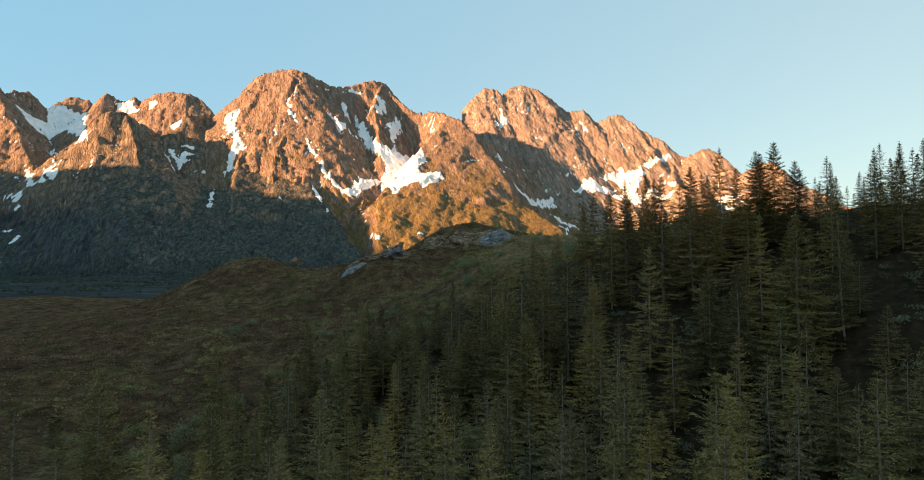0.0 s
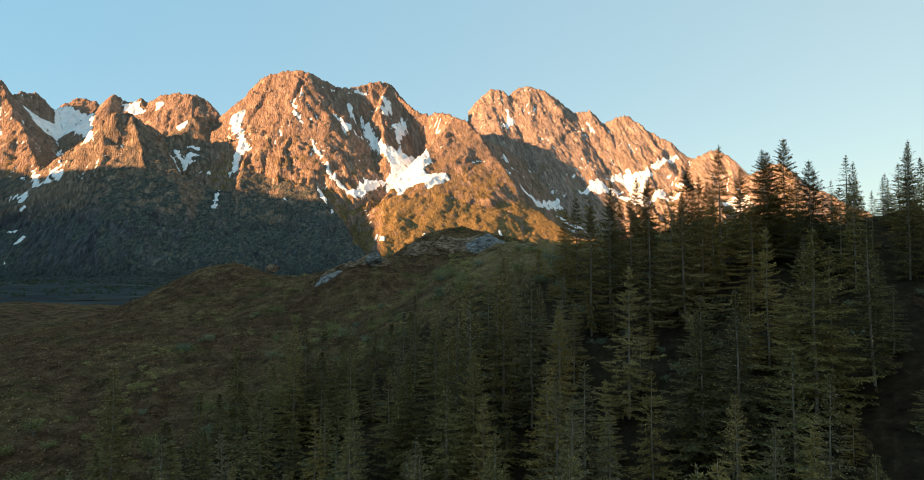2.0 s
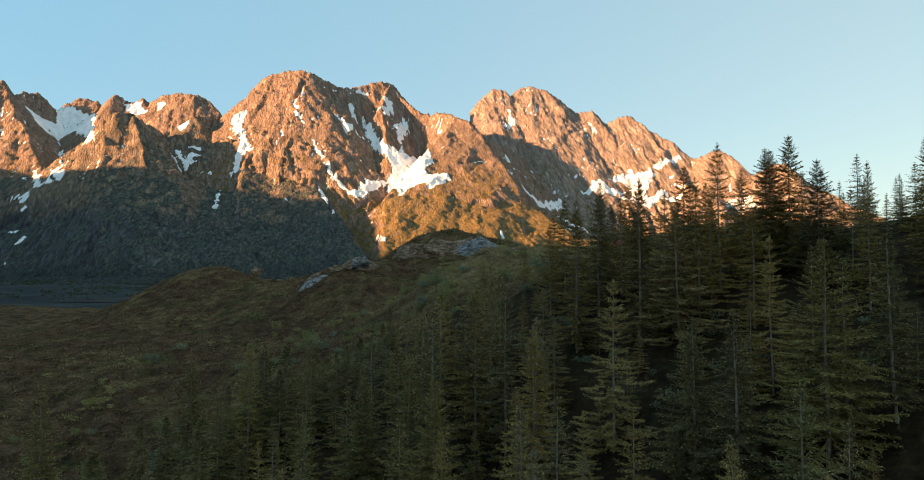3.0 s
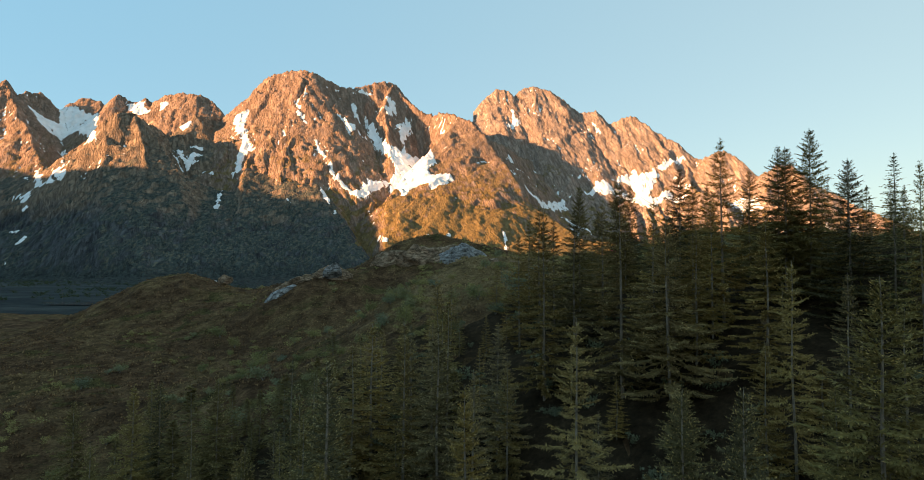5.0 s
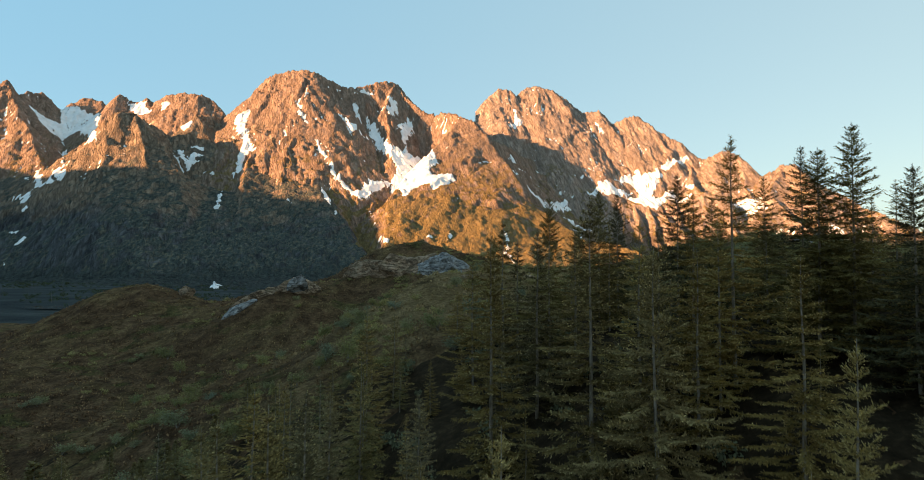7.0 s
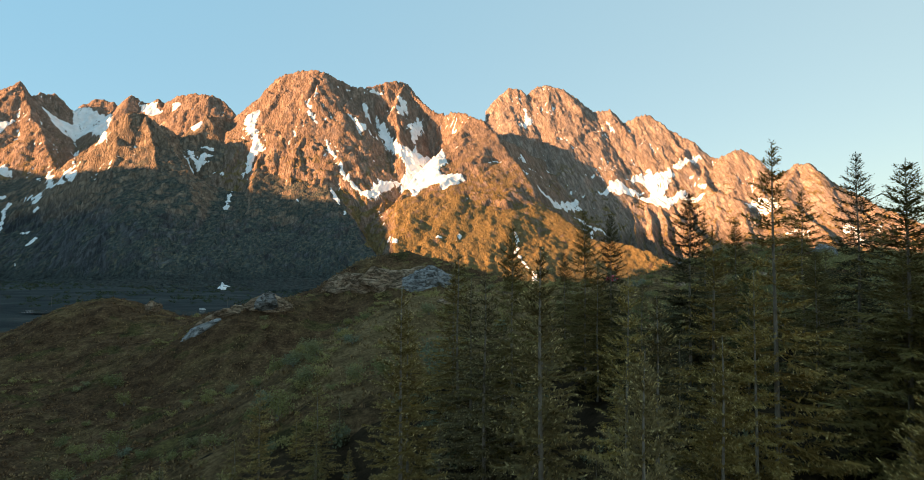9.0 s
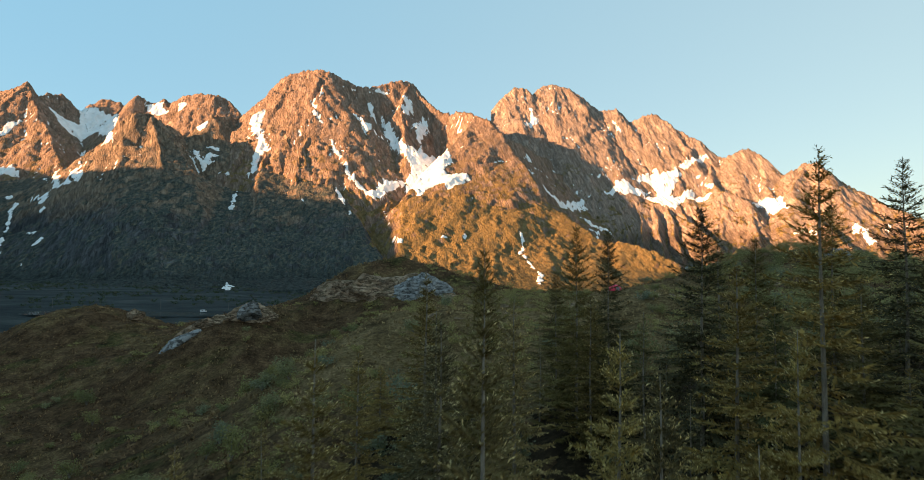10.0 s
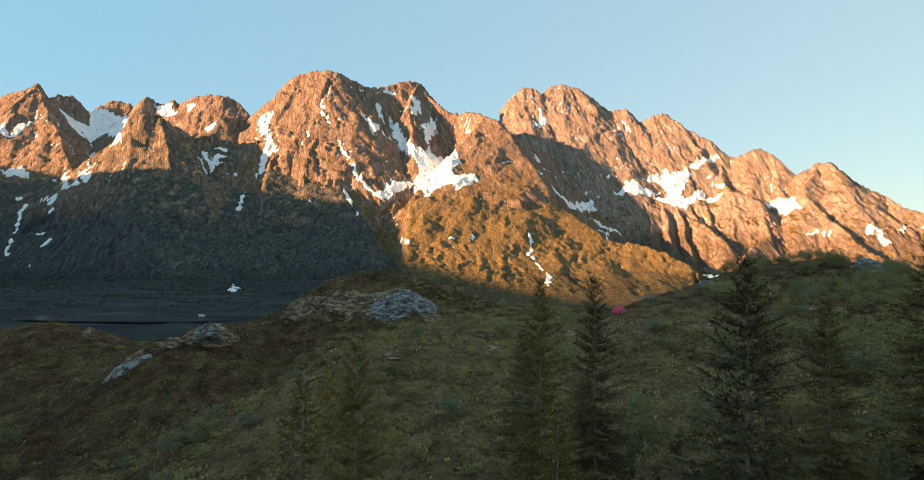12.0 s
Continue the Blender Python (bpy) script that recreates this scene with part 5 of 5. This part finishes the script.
# ---- rock outcrops ----
def outcrop_mesh(seed, sx, sy, sz):
    """A worn slab with cracks and steps."""
    bm = bmesh.new()
    bmesh.ops.create_icosphere(bm, subdivisions=4, radius=1)
    off = Vector((seed * 3.7, seed * 1.3, seed * 5.1))
    cuts = []
    rr = random.Random(seed)
    for c in range(13):
        d = Vector((rr.uniform(-1, 1), rr.uniform(-1, 1), rr.uniform(-0.2, 1))).normalized()
        cuts.append((d, rr.uniform(0.5, 0.88)))
    for v in bm.verts:
        p = v.co.normalized() * 1.12
        for d, r in cuts:
            over = p.dot(d) - r
            if over > 0:
                p -= d * over * 0.98
        q = Vector((p.x * sx, p.y * sy, p.z * sz))
        n = noise.fractal(q * 0.3 + off, 1.0, 2.0, 5)
        ledge = noise.cell(Vector((q.x * 0.25, q.y * 0.25, q.z * 1.1)) + off)
        v.co = q + v.co.normalized() * (0.34 * n + 0.22 * ledge + 0.16 * noise.fractal(q * 1.3 + off, 0.8, 2.0, 3)) * min(sx, sz) * 0.5
    me = bpy.data.meshes.new("rock_outcrop")
    bm.to_mesh(me)
    bm.free()
    return me


def rock(seed, x, y, z, sx, sy, sz, rx, ry, rz, label):
    me = outcrop_mesh(seed, sx, sy, sz)
    me.materials.append(M_SLAB if "slab" in label or "face" in label else M_STONE)
    ob = tagged(new("rock_outcrop", me), label, "rock", "outcrops on the heath")
    ob.matrix_world = pose(x, y, z, rx, ry, rz)
    return ob

rock(1, -25.2, 218.8, 5.3, 7.6, 4.6, 3.4, 18, -14, 10, "lichen-brown rock outcrop on the heath")
rock(21, -22.6, 215.2, 6.9, 2.9, 1.5, 2.3, 30, -18, 12, "smooth pale rock slab on the outcrop")
rock(2, -32.9, 217.0, 3.1, 7.0, 4.0, 2.4, 14, -30, 15, "mossy grey rock rib on the heath")
rock(3, -36.8, 211.5, -0.6, 6.0, 3.0, 1.6, 14, -38, 10, "pale smooth rock slab sloping into the heath")
rock(4, -6.9, 236.0, 9.4, 11.5, 6.0, 4.8, 26, -8, 0, "lichen-grey rock bluff below a heather knoll")
rock(5, 2.0, 234.5, 9.8, 11, 6.0, 5.0, 26, 2, 6, "cracked grey rock bluff below a heather knoll")
rock(6, 14.4, 229.2, 10.3, 10, 6.0, 5.6, 24, 8, -8, "blue-grey rock face of the heather knoll")
rock(7, 20.6, 221.9, 9.2, 3.6, 2.5, 1.8, 15, 24, -10, "broken grey rock at the foot of the knoll")
rock(20, 7.9, 233.7, 10.5, 9, 5.5, 4.4, 26, 0, 0, "cracked grey rock bluff below a heather knoll")
rock(8, 32.9, 179.5, 9.0, 1.9, 1.2, 0.6, 15, 5, 0, "flat lichen-covered rock in the heath")
rock(9, 24.6, 172.6, 8.8, 1.6, 1.2, 0.4, 12, 0, 20, "flat lichen-covered rock in the heath")
rock(10, 80.0, 239.4, 16.4, 2.6, 2, 1.2, 20, 12, 0, "pale bare rock slab on the hill")
rock(11, 55.7, 187.3, 11.4, 3.4, 2.2, 1.0, 14, -4, 0, "weathered grey rock shelf in the heath")
rock(12, 61.5, 186.7, 11.8, 3.8, 2, 0.6, 12, 3, 0, "low weathered rock shelf in the heath")
rock(13, 83.9, 198.0, 13.5, 4.2, 2, 0.6, 10, 5, 0, "thin pale rock shelf on the hillside")
rock(14, 87.0, 191.9, 12.8, 3.6, 2, 0.6, 10, 8, 0, "thin pale rock shelf on the hillside")
rock(15, -62.3, 241.1, 3.9, 2.6, 2, 1.4, 12, -15, 0, "grey boulder on a heath mound")
rock(16, 20.9, 171.5, 9.1, 2.0, 1.2, 0.35, 12, 0, 0, "flat lichen-covered rock in the heath")
rock(17, 44.7, 194.1, 9.9, 1.8, 1.2, 0.5, 12, 0, 30, "flat lichen-covered rock in the heath")
rock(18, 143.2, 295.2, 20.9, 6.5, 4, 4.2, 20, 8, 0, "blue-grey rock face among the birches")
rock(19, 29.6, 192.8, 9.8, 3.0, 2, 0.45, 12, 0, 0, "flat lichen-covered rock in the heath")

# ---- small things far off ----
def box(cx, cy, cz, sx, sy, sz, bevel=0.0):
    bm = bmesh.new()
    bmesh.ops.create_cube(bm, size=1, matrix=Matrix.Translation((cx, cy, cz)) @ Matrix.Diagonal((sx, sy, sz, 1)))
    if bevel:
        bmesh.ops.bevel(bm, geom=bm.edges[:], offset=bevel, segments=2, affect="EDGES")
    return bm


def bm_part(name, bm, material, parent, label=""):
    me = bpy.data.meshes.new(name)
    bm.to_mesh(me)
    bm.free()
    return part(name, me, material, parent, label)


def dome_tent(x, y, turn):
    """A small dome tent with two crossing poles."""
    ob = tagged(new("dome_tent"), "small red dome tent pitched on the heath", "tent")
    ob.matrix_world = pose(x, y, land(x, y) - 0.05, 0, 0, turn)
    bm = bmesh.new()
    rows = 10
    for i in range(rows + 1):
        for j in range(24):
            a, e = 2 * math.pi * j / 24, math.pi / 2 * i / rows
            lobe = 1 + 0.10 * math.cos(4 * a + math.pi) * math.cos(e)
            bm.verts.new((1.35 * lobe * math.cos(a) * math.cos(e), 1.15 * lobe * math.sin(a) * math.cos(e), 1.25 * math.sin(e) ** 0.9))
    bm.verts.ensure_lookup_table()
    for i in range(rows):
        for j in range(24):
            bm.faces.new([bm.verts[i * 24 + j], bm.verts[i * 24 + (j + 1) % 24], bm.verts[(i + 1) * 24 + (j + 1) % 24], bm.verts[(i + 1) * 24 + j]])
    fly = bm_part("flysheet", bm, M_RED, ob)
    for s in (-1, 1):
        t = np.linspace(0, math.pi, 15)
        pts = np.stack([1.02 * np.cos(t), s * 0.86 * np.cos(t), 1.29 * np.sin(t) ** 0.9], -1)
        part("tent_pole", joined("tent_pole", [tube(pts, np.full(15, 0.014), 6)]), M_GREY, ob, "thin grey tent pole")
    bm_part("door_flap", box(0, -1.14, 0.42, 0.7, 0.04, 0.75, 0.015), M_GREY, fly, "grey door flap")
    return ob


def camper_van(x, y, turn):
    ob = tagged(new("camper_van"), "white camper van parked by the lake", "van")
    ob.matrix_world = pose(x, y, land(x, y), 0, 0, turn)
    body = bm_part("body", box(-0.4, 0, 1.45, 4.6, 2.0, 2.1, 0.12), M_WHITE, ob)
    bm_part("cab", box(2.35, 0, 1.05, 1.3, 1.9, 1.3, 0.18), M_WHITE, ob)
    bm_part("windscreen", box(2.35, 0, 1.72, 0.7, 1.7, 0.55, 0.1), M_GLASS, ob, "dark windscreen")
    for s in (-1, 1):
        bm_part("side_window", box(-0.6, s * 1.0, 1.75, 1.2, 0.04, 0.5, 0.01), M_GLASS, body, "dark side window")
        for wx in (-1.7, 2.1):
            bm = bmesh.new()
            bmesh.ops.create_cone(bm, segments=20, radius1=0.35, radius2=0.35, depth=0.24, cap_ends=True, matrix=pose(wx, s * 0.88, 0.35, 90))
            wheel = bm_part("wheel", bm, M_TYRE, ob, "black rubber wheel")
            bm = bmesh.new()
            bmesh.ops.create_cone(bm, segments=16, radius1=0.2, radius2=0.16, depth=0.05, cap_ends=True, matrix=pose(wx, s * 1.01, 0.35, 90))
            bm_part("rim", bm, M_GREY, wheel, "grey steel rim")
    return ob


def utility_pole(x, y, turn):
    ob = tagged(new("utility_pole"), "weathered wooden utility pole with a crossarm", "pole", "poles along the valley road")
    ob.matrix_world = pose(x, y, land(x, y) - 0.3, 0, 0, turn)
    t = np.linspace(0, 1, 5)
    part("pole", joined("pole", [tube(np.stack([0 * t, 0 * t, 10.5 * t], -1), 0.16 - 0.05 * t, 8)]), M_WOOD, ob)
    bm_part("crossarm", box(0, 0, 9.9, 2.0, 0.12, 0.14, 0.01), M_WOOD, ob)
    for s in (-0.9, 0, 0.9):
        bm = bmesh.new()
        bmesh.ops.create_cone(bm, segments=8, radius1=0.07, radius2=0.04, depth=0.22, cap_ends=True, matrix=Matrix.Translation((s, 0, 10.08)))
        bm_part("insulator", bm, M_GREY, ob, "grey insulator")
    return ob


dome_tent(54.6, 210.1, 20)
camper_van(-251, 683, 12)
for px, py in ((-428, 719), (-317, 727), (-248, 735), (38, 750)):
    utility_pole(px, py, 8)
